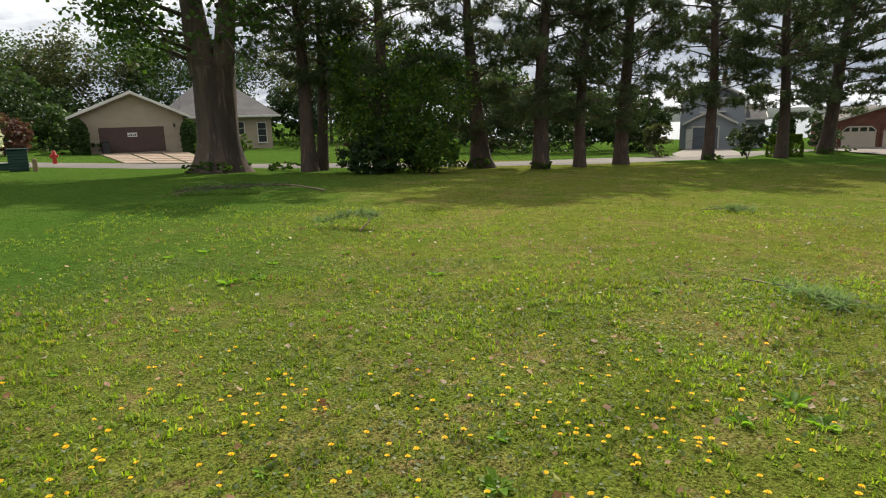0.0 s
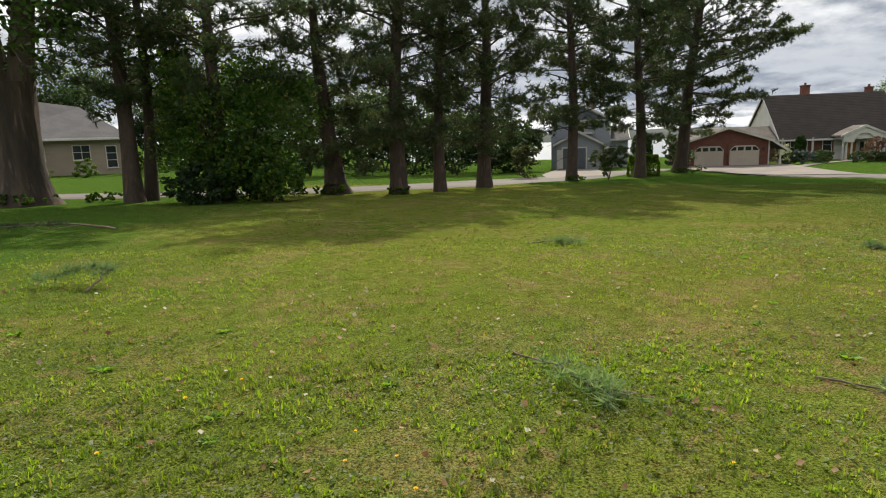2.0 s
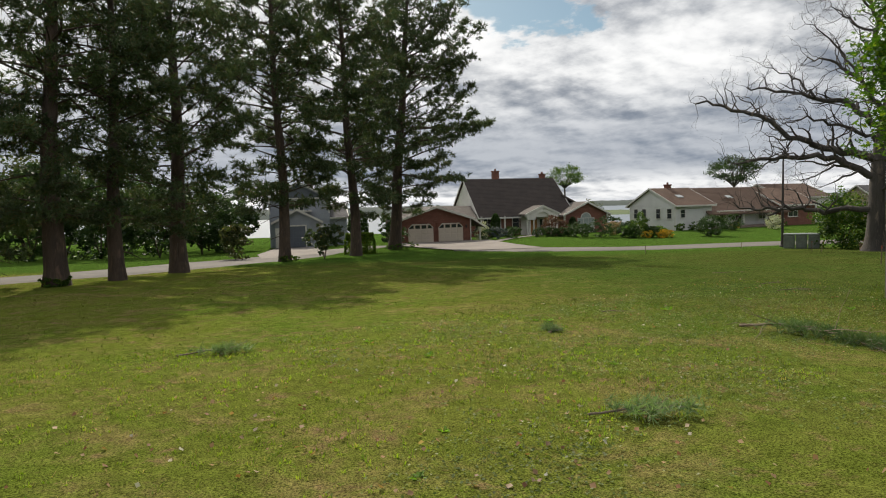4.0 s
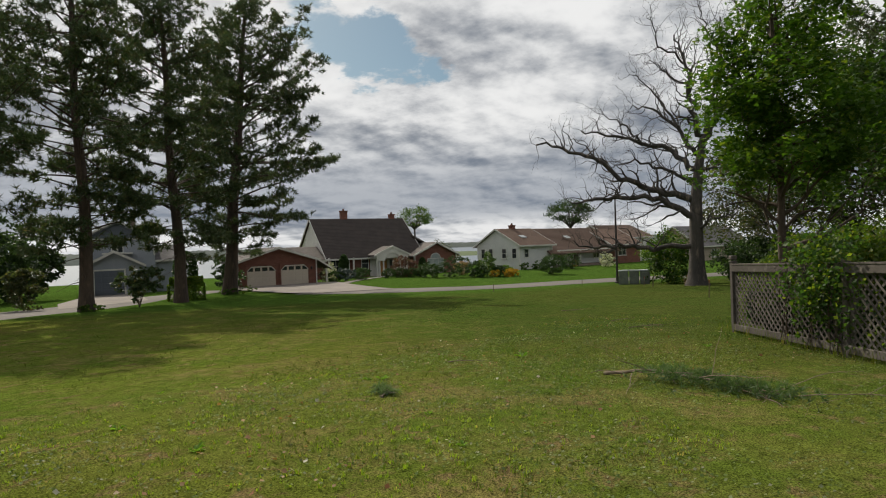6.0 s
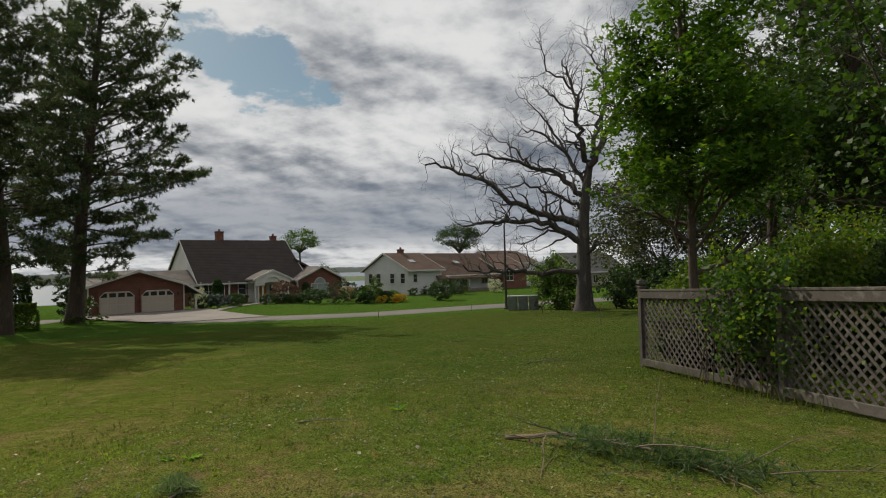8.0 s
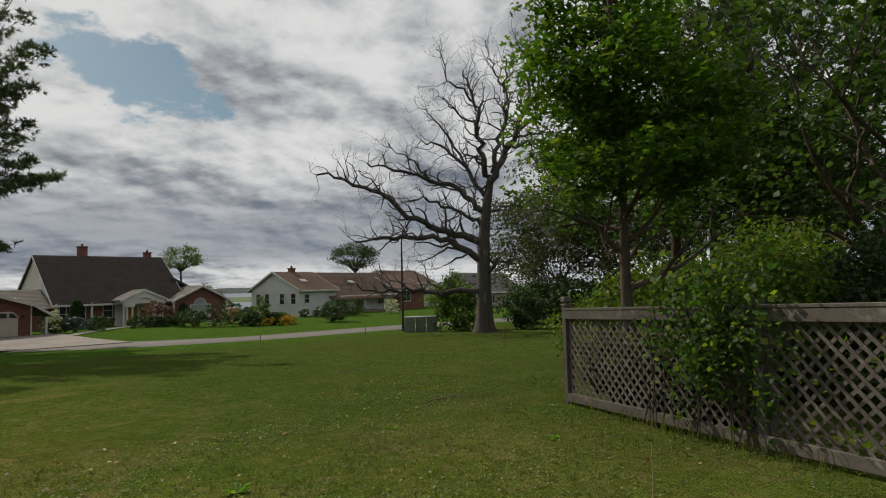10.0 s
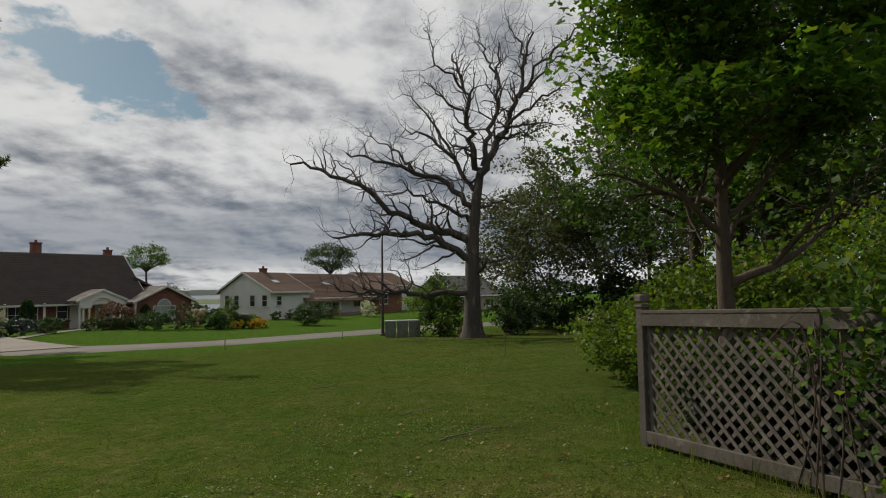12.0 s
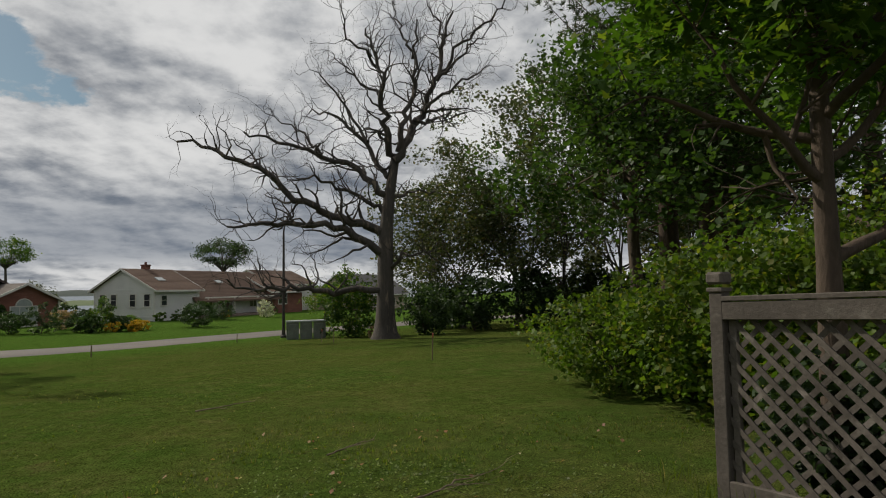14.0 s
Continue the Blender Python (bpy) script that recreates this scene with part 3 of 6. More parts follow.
def needle_tufts(centres, dirs, length, per, seed, wide=0.085):
    """Tufts of long needles: thin triangles that fan out from every centre."""
    r = np.random.default_rng(seed)
    c, d = np.repeat(centres, per, 0), np.repeat(dirs, per, 0)
    n = len(c)
    w = d * 0.45 + r.normal(size=(n, 3)) * 0.66
    w /= np.linalg.norm(w, axis=1)[:, None]
    side = np.cross(w, r.normal(size=(n, 3)))
    side /= np.linalg.norm(side, axis=1)[:, None] + 1e-9
    ln = length * r.uniform(0.6, 1.2, (n, 1))
    wd = ln * wide
    v = np.stack([c + side * wd, c - side * wd, c + w * ln], 1).reshape(-1, 3)
    return v, np.arange(3 * n).reshape(-1, 3)


def pine(x, y, height, radius, first, reach, lean=(0, 0), seed=0, bias=(0, 0), label="", tufts=1.0, flare=1.25, thin=0.0, size=1.0):
    """A tall pine: bare lower trunk, dead snags, whorls of limbs with needle tufts."""
    r = np.random.default_rng(seed)
    root = thing("pine_tree", pose(x, y, gzf(x, y) - 0.05), label or "tall red pine with dark needles and bare lower trunk", "tree", "row of pines")
    tr = Tubes()
    hs = np.linspace(0, height, 22)
    trunk = np.stack([lean[0] * (hs / height) + 0.10 * np.sin(hs * 0.5 + seed), lean[1] * (hs / height) + 0.10 * np.cos(hs * 0.43 + seed), hs], -1)
    rad = radius * (1 - 0.82 * hs / height) * (1 + (flare - 1) * np.exp(-hs / 0.5))
    tr.add(trunk, rad, 12, 0.05)
    tr.build("trunk", M_BARK_PINE, root)
    limbs, cs, ds = Tubes(), [], []
    h = first
    while h < height - 0.4:
        k = int(r.integers(3, 6))
        a0 = r.uniform(0, 6.28)
        frac = (h - first) / (height - first)
        prof = (0.5 + 0.5 * min(1, frac / 0.3)) * (1 - frac ** 2.8) + 0.08
        for i in range(k):
            if r.uniform() < thin:
                continue
            a = a0 + i * 6.283 / k + r.uniform(-0.4, 0.4)
            dirx = np.array([math.cos(a), math.sin(a)])
            ln = reach * prof * r.uniform(0.55, 1.08) * (1 + 0.35 * (dirx @ np.array(bias)))
            hb = h + r.uniform(-0.35, 0.35)
            base = np.array([np.interp(hb, hs, trunk[:, 0]), np.interp(hb, hs, trunk[:, 1]), hb])
            s = np.linspace(0, 1, 7)
            rise = (0.10 + 0.35 * frac + r.uniform(-0.28, 0.5)) * ln * s - 0.28 * ln * s ** 2 * (1 - frac) + 0.5 * ln * np.maximum(0, s - 0.6)
            wob = r.uniform(-0.2, 0.2) * ln * np.sin(s * 3.1)
            pts = base + np.stack([dirx[0] * ln * s - dirx[1] * wob, dirx[1] * ln * s + dirx[0] * wob, rise], -1)
            limbs.add(pts, (0.012 + 0.0105 * ln) * (1 - 0.85 * s), 5)
            for _ in range(int(5 + 2.2 * ln)):
                cs.append(pts[-1] + r.normal(size=3) * [0.27, 0.27, 0.16] - np.array([dirx[0], dirx[1], 0]) * 0.2)
                ds.append(np.array([dirx[0] * 0.6, dirx[1] * 0.6, 0.7]))
            bare = 0.38 if frac < 0.6 else 0.2
            m = max(4, int(ln * 3.0 * tufts))
            for q in range(m):
                u = bare + (1 - bare) * (q + r.uniform()) / m
                p = np.array([np.interp(u, s, pts[:, j]) for j in range(3)])
                off = r.uniform(-1, 1) * (0.18 + 0.30 * ln * (1 - 0.45 * u) * 0.5)
                tipd = np.array([dirx[0] - dirx[1] * np.sign(off) * 0.7, dirx[1] + dirx[0] * np.sign(off) * 0.7, 0.35])
                p2 = p + np.array([-dirx[1] * off + dirx[0] * abs(off) * 0.5, dirx[0] * off + dirx[1] * abs(off) * 0.5, abs(off) * r.uniform(-0.05, 0.3)])
                if abs(off) > 0.25:
                    limbs.add(np.stack([p, (p + p2) / 2 + [0, 0, -0.03], p2]), [0.014, 0.010, 0.006], 3)
                for _ in range(4):
                    cs.append(p2 + r.normal(size=3) * [0.19, 0.19, 0.12])
                    ds.append(tipd)
        h += r.uniform(0.42, 0.72)
    # dead snags under the crown
    for _ in range(10):
        hh = r.uniform(first * 0.45, first + 2)
        a = r.uniform(0, 6.28)
        ln = r.uniform(0.5, 2.0)
        base = np.array([np.interp(hh, hs, trunk[:, 0]), np.interp(hh, hs, trunk[:, 1]), hh])
        s = np.linspace(0, 1, 5)
        limbs.add(base + np.stack([math.cos(a) * ln * s, math.sin(a) * ln * s, -0.2 * ln * s ** 2 + 0.1 * np.sin(s * 5)], -1), 0.03 * (1 - 0.8 * s), 4)
    limbs.build("limb_work", M_BARK_PINE, root, "thin dark limbs and dead snags")
    v, f = needle_tufts(np.array(cs), np.array(ds), 0.27 * size, 15, seed + 5, 0.08 * size)
    mesh_from("crown", v, f, M_NEEDLE, root, "clumped dark green needles with gaps of sky")
    return root


def grow(tubes, start, direction, length, radius, depth, r, twist=0.45, tips=None, up=0.12, sides=5, split=3, shrink=0.66):
    """A limb that bends, tapers and divides."""
    n = 6 if depth else 4
    p, d = np.array(start, float), np.array(direction, float)
    d /= np.linalg.norm(d)
    pts, rs = [p.copy()], [radius]
    for i in range(n):
        d = d + r.normal(size=3) * twist * 0.42 + [0, 0, up * 0.5]
        d /= np.linalg.norm(d)
        p = p + d * length / n
        pts.append(p.copy())
        rs.append(radius * (1 - 0.62 * (i + 1) / n))
    tubes.add(pts, rs, sides if radius > 0.03 else 3)
    if tips is not None:
        tips.append((p.copy(), d.copy()))
    if depth == 0:
        return
    for i in range(split):
        k = int(r.integers(2, n + 1)) if i else n
        nd = d + r.normal(size=3) * (0.85 if i else 0.45)
        grow(tubes, pts[k], nd, length * shrink * r.uniform(0.75, 1.15), rs[k] * 0.8, depth - 1, r, twist, tips, up, max(3, sides - 1), split, shrink)


def broadleaf(name, x, y, trunk_h, radius, spread, top, mat_bark, mat_leaf, leaf, n_leaf, seed, label, category="tree", group="", limbs=6, depth=2, z=None, lean=(0, 0), clump=0.45, leaf_flat=0.5):
    r = np.random.default_rng(seed)
    z = gzf(x, y) - 0.05 if z is None else z
    root = thing(name, pose(x, y, z), label, category, group)
    tr, tips = Tubes(), []
    hs = np.linspace(0, trunk_h, 9)
    trunk = np.stack([lean[0] * hs / trunk_h + 0.05 * np.sin(hs * 1.3 + seed), lean[1] * hs / trunk_h + 0.05 * np.cos(hs + seed), hs], -1)
    tr.add(trunk, radius * (1 - 0.4 * hs / trunk_h) * (1 + 0.7 * np.exp(-hs / 0.45)), 12, 0.05)
    for i in range(limbs):
        a = 6.283 * i / limbs + r.uniform(-0.4, 0.4)
        h0 = trunk_h * r.uniform(0.55, 1.0)
        el = r.uniform(0.35, 1.3)
        d = [math.cos(a) * math.cos(el), math.sin(a) * math.cos(el), math.sin(el)]
        st = [np.interp(h0, hs, trunk[:, k]) for k in range(3)]
        grow(tr, st, d, (spread * math.cos(el) + (top - trunk_h) * math.sin(el)) * 0.62, radius * 0.42, depth, r, 0.4, tips, 0.1)
    tr.build("trunk", mat_bark, root)
    tp = np.array([t[0] for t in tips])
    per = max(1, n_leaf // len(tp))
    c = np.repeat(tp, per, 0)
    c = c + np.clip(r.normal(size=c.shape), -1.35, 1.35) * clump * np.array([1, 1, 0.75])
    leaf_mesh("crown", c, leaf, mat_leaf, root, flat=leaf_flat)
    return root


def bush(name, x, y, radii, mat, leaf, n, seed, label, category="shrub", group="", z=None, base=0.0, lump=0.25, stems=5, flat=0.3, hollow=0.45, per=26):
    """A shrub: stems inside, many leaves in clumps with an uneven outline."""
    r = np.random.default_rng(seed)
    z = gzf(x, y) if z is None else z
    root = thing(name, pose(x, y, z), label, category, group)
    t = Tubes()
    for i in range(stems):
        a = r.uniform(0, 6.28)
        e = np.array([math.cos(a) * radii[0] * 0.6, math.sin(a) * radii[1] * 0.6, base + radii[2] * r.uniform(1.0, 1.6)])
        t.add(curve_pts([(0, 0, -0.05), e * [0.3, 0.3, 0.5], e], 6), np.linspace(0.02, 0.006, 6) * max(1, radii[2]), 4)
    t.build("stem", M_BARK_YOUNG, root)
    c = clumps(max(6, n // per), per, (0, 0, base + radii[2]), radii, 0.13 * min(radii), seed, hollow, lump)
    c = c[c[:, 2] > 0.02]
    leaf_mesh("foliage", c, leaf, mat, root, flat=flat)
    return root

# ---- houses ----
def window(root, x, z, w, h, y=0.0, turn=0, cols=2, rows=1, pane=None, arch=False):
    """A framed window set 4 cm proud of a wall; turn 0 looks to -y, -90 to -x."""
    m = pose(x, y, z, 0, 0, turn)
    bm = bmesh.new()
    t = 0.07
    for sx, sz, px, pz in ((w + 2 * t, t, 0, -t), (w + 2 * t, t, 0, h), (t, h, -w / 2 - t / 2, 0), (t, h, w / 2 + t / 2, 0)):
        block((sx, 0.12, sz), (px, 0.0, pz), 0.008, bm)
    for i in range(1, cols):
        block((0.045, 0.10, h), (-w / 2 + w * i / cols, 0.0, 0), 0, bm)
    for i in range(1, rows):
        block((w, 0.10, 0.04), (0, 0.0, h * i / rows), 0, bm)
    block((w + 3.4 * t, 0.2, 0.05), (0, -0.02, -t - 0.05), 0.008, bm)
    fr = part("window", bm, M_TRIM, root)
    fr.matrix_local = m
    p = part("pane", block((w, 0.05, h), (0, 0.0, 0), 0), pane or M_GLASS, fr)
    if arch:
        bm = bmesh.new()
        n = 14
        for r0, r1, dep, mt in ((w * 0.30, w * 0.30 + 0.08, 0.12, 0),):
            for i in range(n):
                a, b = math.pi * i / n, math.pi * (i + 1) / n
                q = [(r0, a), (r1, a), (r1, b), (r0, b)]
                lo = [bm.verts.new((rr * math.cos(k), -0.06, h + rr * math.sin(k))) for rr, k in q]
                hi = [bm.verts.new((rr * math.cos(k), 0.06, h + rr * math.sin(k))) for rr, k in q]
                bm.faces.new(lo)
                for j in range(4):
                    bm.faces.new((lo[j], lo[(j + 1) % 4], hi[(j + 1) % 4], hi[j]))
        bmesh.ops.recalc_face_normals(bm, faces=bm.faces[:])
        part("arch_trim", bm, M_TRIM, fr)
        out = [(w * 0.30 * math.cos(math.pi * i / n), h + w * 0.30 * math.sin(math.pi * i / n)) for i in range(n + 1)]
        part("arch_pane", prism(out, -0.02, 0.03), pane or M_GLASS, fr)
    return fr


def roof_slab(root, low, high, lo_x, hi_x, mat, axis, thick=0.16, name="roof"):
    """One slope of a roof from (offset, height) at the eave to the ridge, drawn along x or y; laid in courses."""
    bm = bmesh.new()
    (a0, z0), (a1, z1) = low, high
    n = max(4, int(math.hypot(a1 - a0, z1 - z0) / 0.30))
    rows = []
    for i in range(n):
        f0, f1 = i / n, (i + 1) / n
        za, zb = z0 + (z1 - z0) * f0 + 0.035, z0 + (z1 - z0) * f1 + 0.012
        rows += [(a0 + (a1 - a0) * f0, za), (a0 + (a1 - a0) * f1, zb)]
    outline = rows + [(a1, z1 - thick), (a0, z0 - thick)]
    return part(name, prism(outline, lo_x, hi_x, "x" if axis == "x" else "y"), mat, root)


def gable(root, x0, x1, y0, y1, z0, eave, ridge, axis, wall, roof, over=0.45, mid=None, trim=True, front=0.35):
    """A gabled block: solid walls, two roof slopes laid in courses, fascia boards."""
    if axis == "x":
        c = (y0 + y1) / 2 if mid is None else mid
        part("wall", prism([(y0, z0), (y1, z0), (y1, eave), (c, ridge), (y0, eave)], x0, x1, "x"), wall, root)
        sl = (ridge - eave) / (c - y0)
        sr = (ridge - eave) / (y1 - c)
        roof_slab(root, (y0 - over, eave - sl * over + 0.12), (c, ridge + 0.12), x0 - over * 0.6, x1 + over * 0.6, roof, "x")
        roof_slab(root, (y1 + over, eave - sr * over + 0.12), (c, ridge + 0.12), x0 - over * 0.6, x1 + over * 0.6, roof, "x")
        if trim:
            part("fascia", block((x1 - x0 + over * 1.2 + 0.04, 0.06, 0.20), ((x0 + x1) / 2, y0 - over - 0.035, eave - sl * over - 0.07), 0.01), M_TRIM, root)
            for xe in (x0 - over * 0.6 - 0.03, x1 + over * 0.6 + 0.03):
                part("rake_board", prism([(y0 - over, eave - sl * over + 0.15), (c, ridge + 0.17), (y1 + over, eave - sr * over + 0.15), (y1 + over, eave - sr * over - 0.08), (c, ridge - 0.06), (y0 - over, eave - sl * over - 0.08)], xe - 0.03, xe + 0.03, "x"), M_TRIM, root)
    else:
        c = (x0 + x1) / 2 if mid is None else mid
        part("wall", prism([(x0, z0), (x1, z0), (x1, eave), (c, ridge), (x0, eave)], y0, y1, "y"), wall, root)
        sl = (ridge - eave) / (c - x0)
        sr = (ridge - eave) / (x1 - c)
        roof_slab(root, (x0 - over, eave - sl * over + 0.12), (c, ridge + 0.12), y0 - front, y1, roof, "y")
        roof_slab(root, (x1 + over, eave - sr * over + 0.12), (c, ridge + 0.12), y0 - front, y1, roof, "y")
        if trim:
            ye = y0 - front - 0.03
            part("rake_board", prism([(x0 - over, eave - sl * over + 0.15), (c, ridge + 0.17), (x1 + over, eave - sr * over + 0.15), (x1 + over, eave - sr * over - 0.08), (c, ridge - 0.08), (x0 - over, eave - sl * over - 0.08)], ye - 0.03, ye + 0.03, "y"), M_TRIM, root)


def garage_door(root, x, z, w, h, mat, y=0.0, lights=0, panels=4, frame_mat=None):
    d = part("garage_door", block((w, 0.08, h), (x, y, z), 0.01), mat, root)
    for i in range(panels):
        for j in range(4):
            part("panel", block((w / 4 - 0.12, 0.05, h / panels - 0.10), (x - w / 2 + w * (j + 0.5) / 4, y - 0.025, z + h * i / panels + 0.05), 0.015), mat, d)
    if lights:
        for j in range(lights):
            part("light", block((w / lights - 0.18, 0.05, h / panels - 0.18), (x - w / 2 + w * (j + 0.5) / lights, y - 0.04, z + h * (panels - 1) / panels + 0.06), 0.01), M_GLASS, d)
    fm = frame_mat or M_TRIM
    for px, sx, sz, pz in ((x - w / 2 - 0.07, 0.14, h, z), (x + w / 2 + 0.07, 0.14, h, z), (x, w + 0.28, 0.14, z + h)):
        part("door_trim", block((sx, 0.14, sz), (px, y - 0.01, pz), 0.01), fm, root)
    return d


def chimney(root, x, y, z, w, h, mat=None, pots=False):
    bm = block((w, w * 0.8, h), (x, y, z), 0.01)
    block((w + 0.12, w * 0.8 + 0.12, 0.14), (x, y, z + h), 0.015, bm)
    c = part("chimney", bm, mat or M_BRICK, root)
    b = lathe([(0.13, 0), (0.15, 0.05), (0.12, 0.28), (0.14, 0.30)], 10)
    bmesh.ops.translate(b, vec=(x, y, z + h + 0.13), verts=b.verts)
    part("chimney_pot", b, M_BRICK, c)


def brick_house():
    root = thing("brick_house", pose(60.4, 65.35, -2.25, 0, 0, -18), "long brick house with steep dark roof and arched porch", "house")
    z = 0.0
    gable(root, -8.0, 5.4, 0.0, 12.5, -0.8, 2.75, 7.75, "x", M_BRICK, M_ROOF_DARK, 0.5, mid=6.0)
    part("gable_end", prism([(0.1, 2.75), (12.4, 2.75), (6.0, 7.65)], -8.06, -8.0, "x"), M_TRIM, root, "pale siding in the gable end")
    chimney(root, -3.3, 6.2, 7.3, 0.9, 1.55)
    chimney(root, 4.0, 6.2, 7.2, 0.75, 1.15)
    # lower roof that runs down over the wing
    part("roof", prism([(5.3, 5.3), (8.6, 3.6), (8.6, 3.4), (5.3, 5.0)], 2.2, 9.0, "y"), M_ROOF_DARK, root)
    # wing with the arched window
    gable(root, 3.6, 10.0, -1.6, 8.0, -0.8, 2.55, 4.1, "y", M_BRICK, M_ROOF_TAN, 0.45, mid=6.9)
    window(root, 6.75, 0.55, 2.4, 1.4, -1.62, 0, 3, 1, M_CURTAIN, True)
    part("panel_white", block((2.5, 0.06, 0.75), (6.75, -1.63, -0.35), 0.01), M_TRIM, root)
    for x in (3.55, 10.02):
        part("corner_post", block((0.22, 0.24, 3.2), (x, -1.6, -0.7), 0.02), M_TRIM, root)
    # porch
    gable(root, -2.3, 2.3, -2.2, 0.5, 2.35, 2.75, 3.75, "y", M_TRIM, M_ROOF_TAN, 0.25, front=0.2)
    arch = []
    for i in range(13):
        a = math.pi * i / 12
        arch.append((1.05 * math.cos(a), 2.0 + 1.0 * math.sin(a)))
    part("porch_front", prism([(2.2, 2.0), (2.2, 2.9), (0, 3.6), (-2.2, 2.9), (-2.2, 2.0)] + arch[::-1], -2.35, -2.22), M_TRIM, root)
    for x in (-2.1, -1.75, -1.2, 1.2, 1.75, 2.1):
        part("porch_column", lathe([(0.14, 0), (0.11, 0.12), (0.10, 2.2), (0.14, 2.35)], 10), M_TRIM, root).location = (x, -2.1, 0.0)
    part("porch_floor", block((4.8, 2.4, 0.35), (0, -1.2, -0.35), 0.03), M_STONE, root)
    part("porch_step", block((3.2, 0.5, 0.2), (0, -2.6, -0.45), 0.03), M_STONE, root)
    part("entry_wall", block((4.4, 0.12, 2.6), (0, -0.06, 0), 0), M_TRIM, root)
    d = part("front_door", block((0.95, 0.10, 2.15), (-0.35, -0.14, 0.02), 0.01), M_DOOR_OAK, root, "varnished oak front door")
    for px, pz, h in ((-0.57, 0.3, 0.7), (-0.13, 0.3, 0.7), (-0.57, 1.2, 0.75), (-0.13, 1.2, 0.75)):
        part("panel", block((0.3, 0.04, h), (px, -0.19, pz), 0.015), M_DOOR_OAK, d)
    window(root, 0.75, 0.5, 0.45, 1.5, -0.14, 0, 1, 1)
    window(root, -6.3, 0.6, 2.4, 1.75, -0.02, 0, 4, 2)
    window(root, -2.9, 1.0, 0.9, 1.4, -0.02, 0, 1, 2)
    window(root, 2.9, 0.6, 0.7, 1.6, -0.02, 0, 1, 1)
    for x in (-7.9, -4.6):
        part("shutter_post", block((0.2, 0.2, 2.7), (x, -0.35, -0.1), 0.02), M_TRIM, root)
    # low link to the garage
    gable(root, -15.5, -7.9, 0.5, 7.0, -0.8, 2.4, 4.0, "x", M_BRICK, M_ROOF_TAN, 0.4)
    bm = block((1.0, 0.7, 0.06), (0, 0, 0), 0.01)
    bmesh.ops.rotate(bm, verts=bm.verts, matrix=Matrix.Rotation(radians(26), 3, "X"))
    part("skylight", bm, M_CAB_TOP, root).location = (-11.3, 1.6, 3.1)


def brick_garage():
    root = thing("brick_garage", pose(43.7, 57.6, -2.15, 0, 0, -18), "double brick garage with two cream panelled doors", "garage")
    gable(root, -7.9, 0.0, 0.0, 8.5, -0.5, 2.62, 3.9, "y", M_BRICK, M_ROOF_TAN, 0.35, mid=-3.95, front=0.4)
    part("roof", prism([(0.2, 2.62), (1.55, 1.72), (1.55, 1.6), (0.2, 2.45)], -0.4, 6.0, "y"), M_ROOF_TAN, root, "low roof over the side walk")
    part("fascia", prism([(0.2, 2.64), (1.6, 1.74), (1.6, 1.52), (0.2, 2.42)], -0.47, -0.41, "y"), M_TRIM, root)
    part("roof_post", block((0.16, 0.16, 1.75), (1.0, -0.2, -0.1), 0.01), M_TRIM, root)
    for x in (-5.68, -2.32):
        garage_door(root, x, 0.0, 2.8, 2.15, M_DOOR_CREAM, -0.04, 4, 4, M_BRICK)
        # the opening's cut-off upper corners, edged with pale trim
        for e in (-1, 1):
            part("corner_infill", prism([(x + e * 1.4, 2.15), (x + e * 0.98, 2.15), (x + e * 1.4, 1.73)], -0.16, -0.02), M_BRICK, root)
            part("door_trim", prism([(x + e * 0.98, 2.15), (x + e * 0.90, 2.15), (x + e * 1.4, 1.65), (x + e * 1.4, 1.73)], -0.165, -0.02), M_TRIM, root)
        part("door_trim", block((1.96, 0.15, 0.06), (x, -0.09, 2.10), 0.005), M_TRIM, root)
    for x in (-7.93, -0.03):
        part("corner_board", block((0.10, 0.16, 2.7), (x, -0.02, -0.1), 0.01), M_TRIM, root)
    for x in (-7.6, -0.55):
        b = lathe([(0.03, 0), (0.09, 0.06), (0.10, 0.26), (0.03, 0.36)], 8)
        part("wall_lamp", b, M_POLE, root).location = (x, -0.14, 1.6)


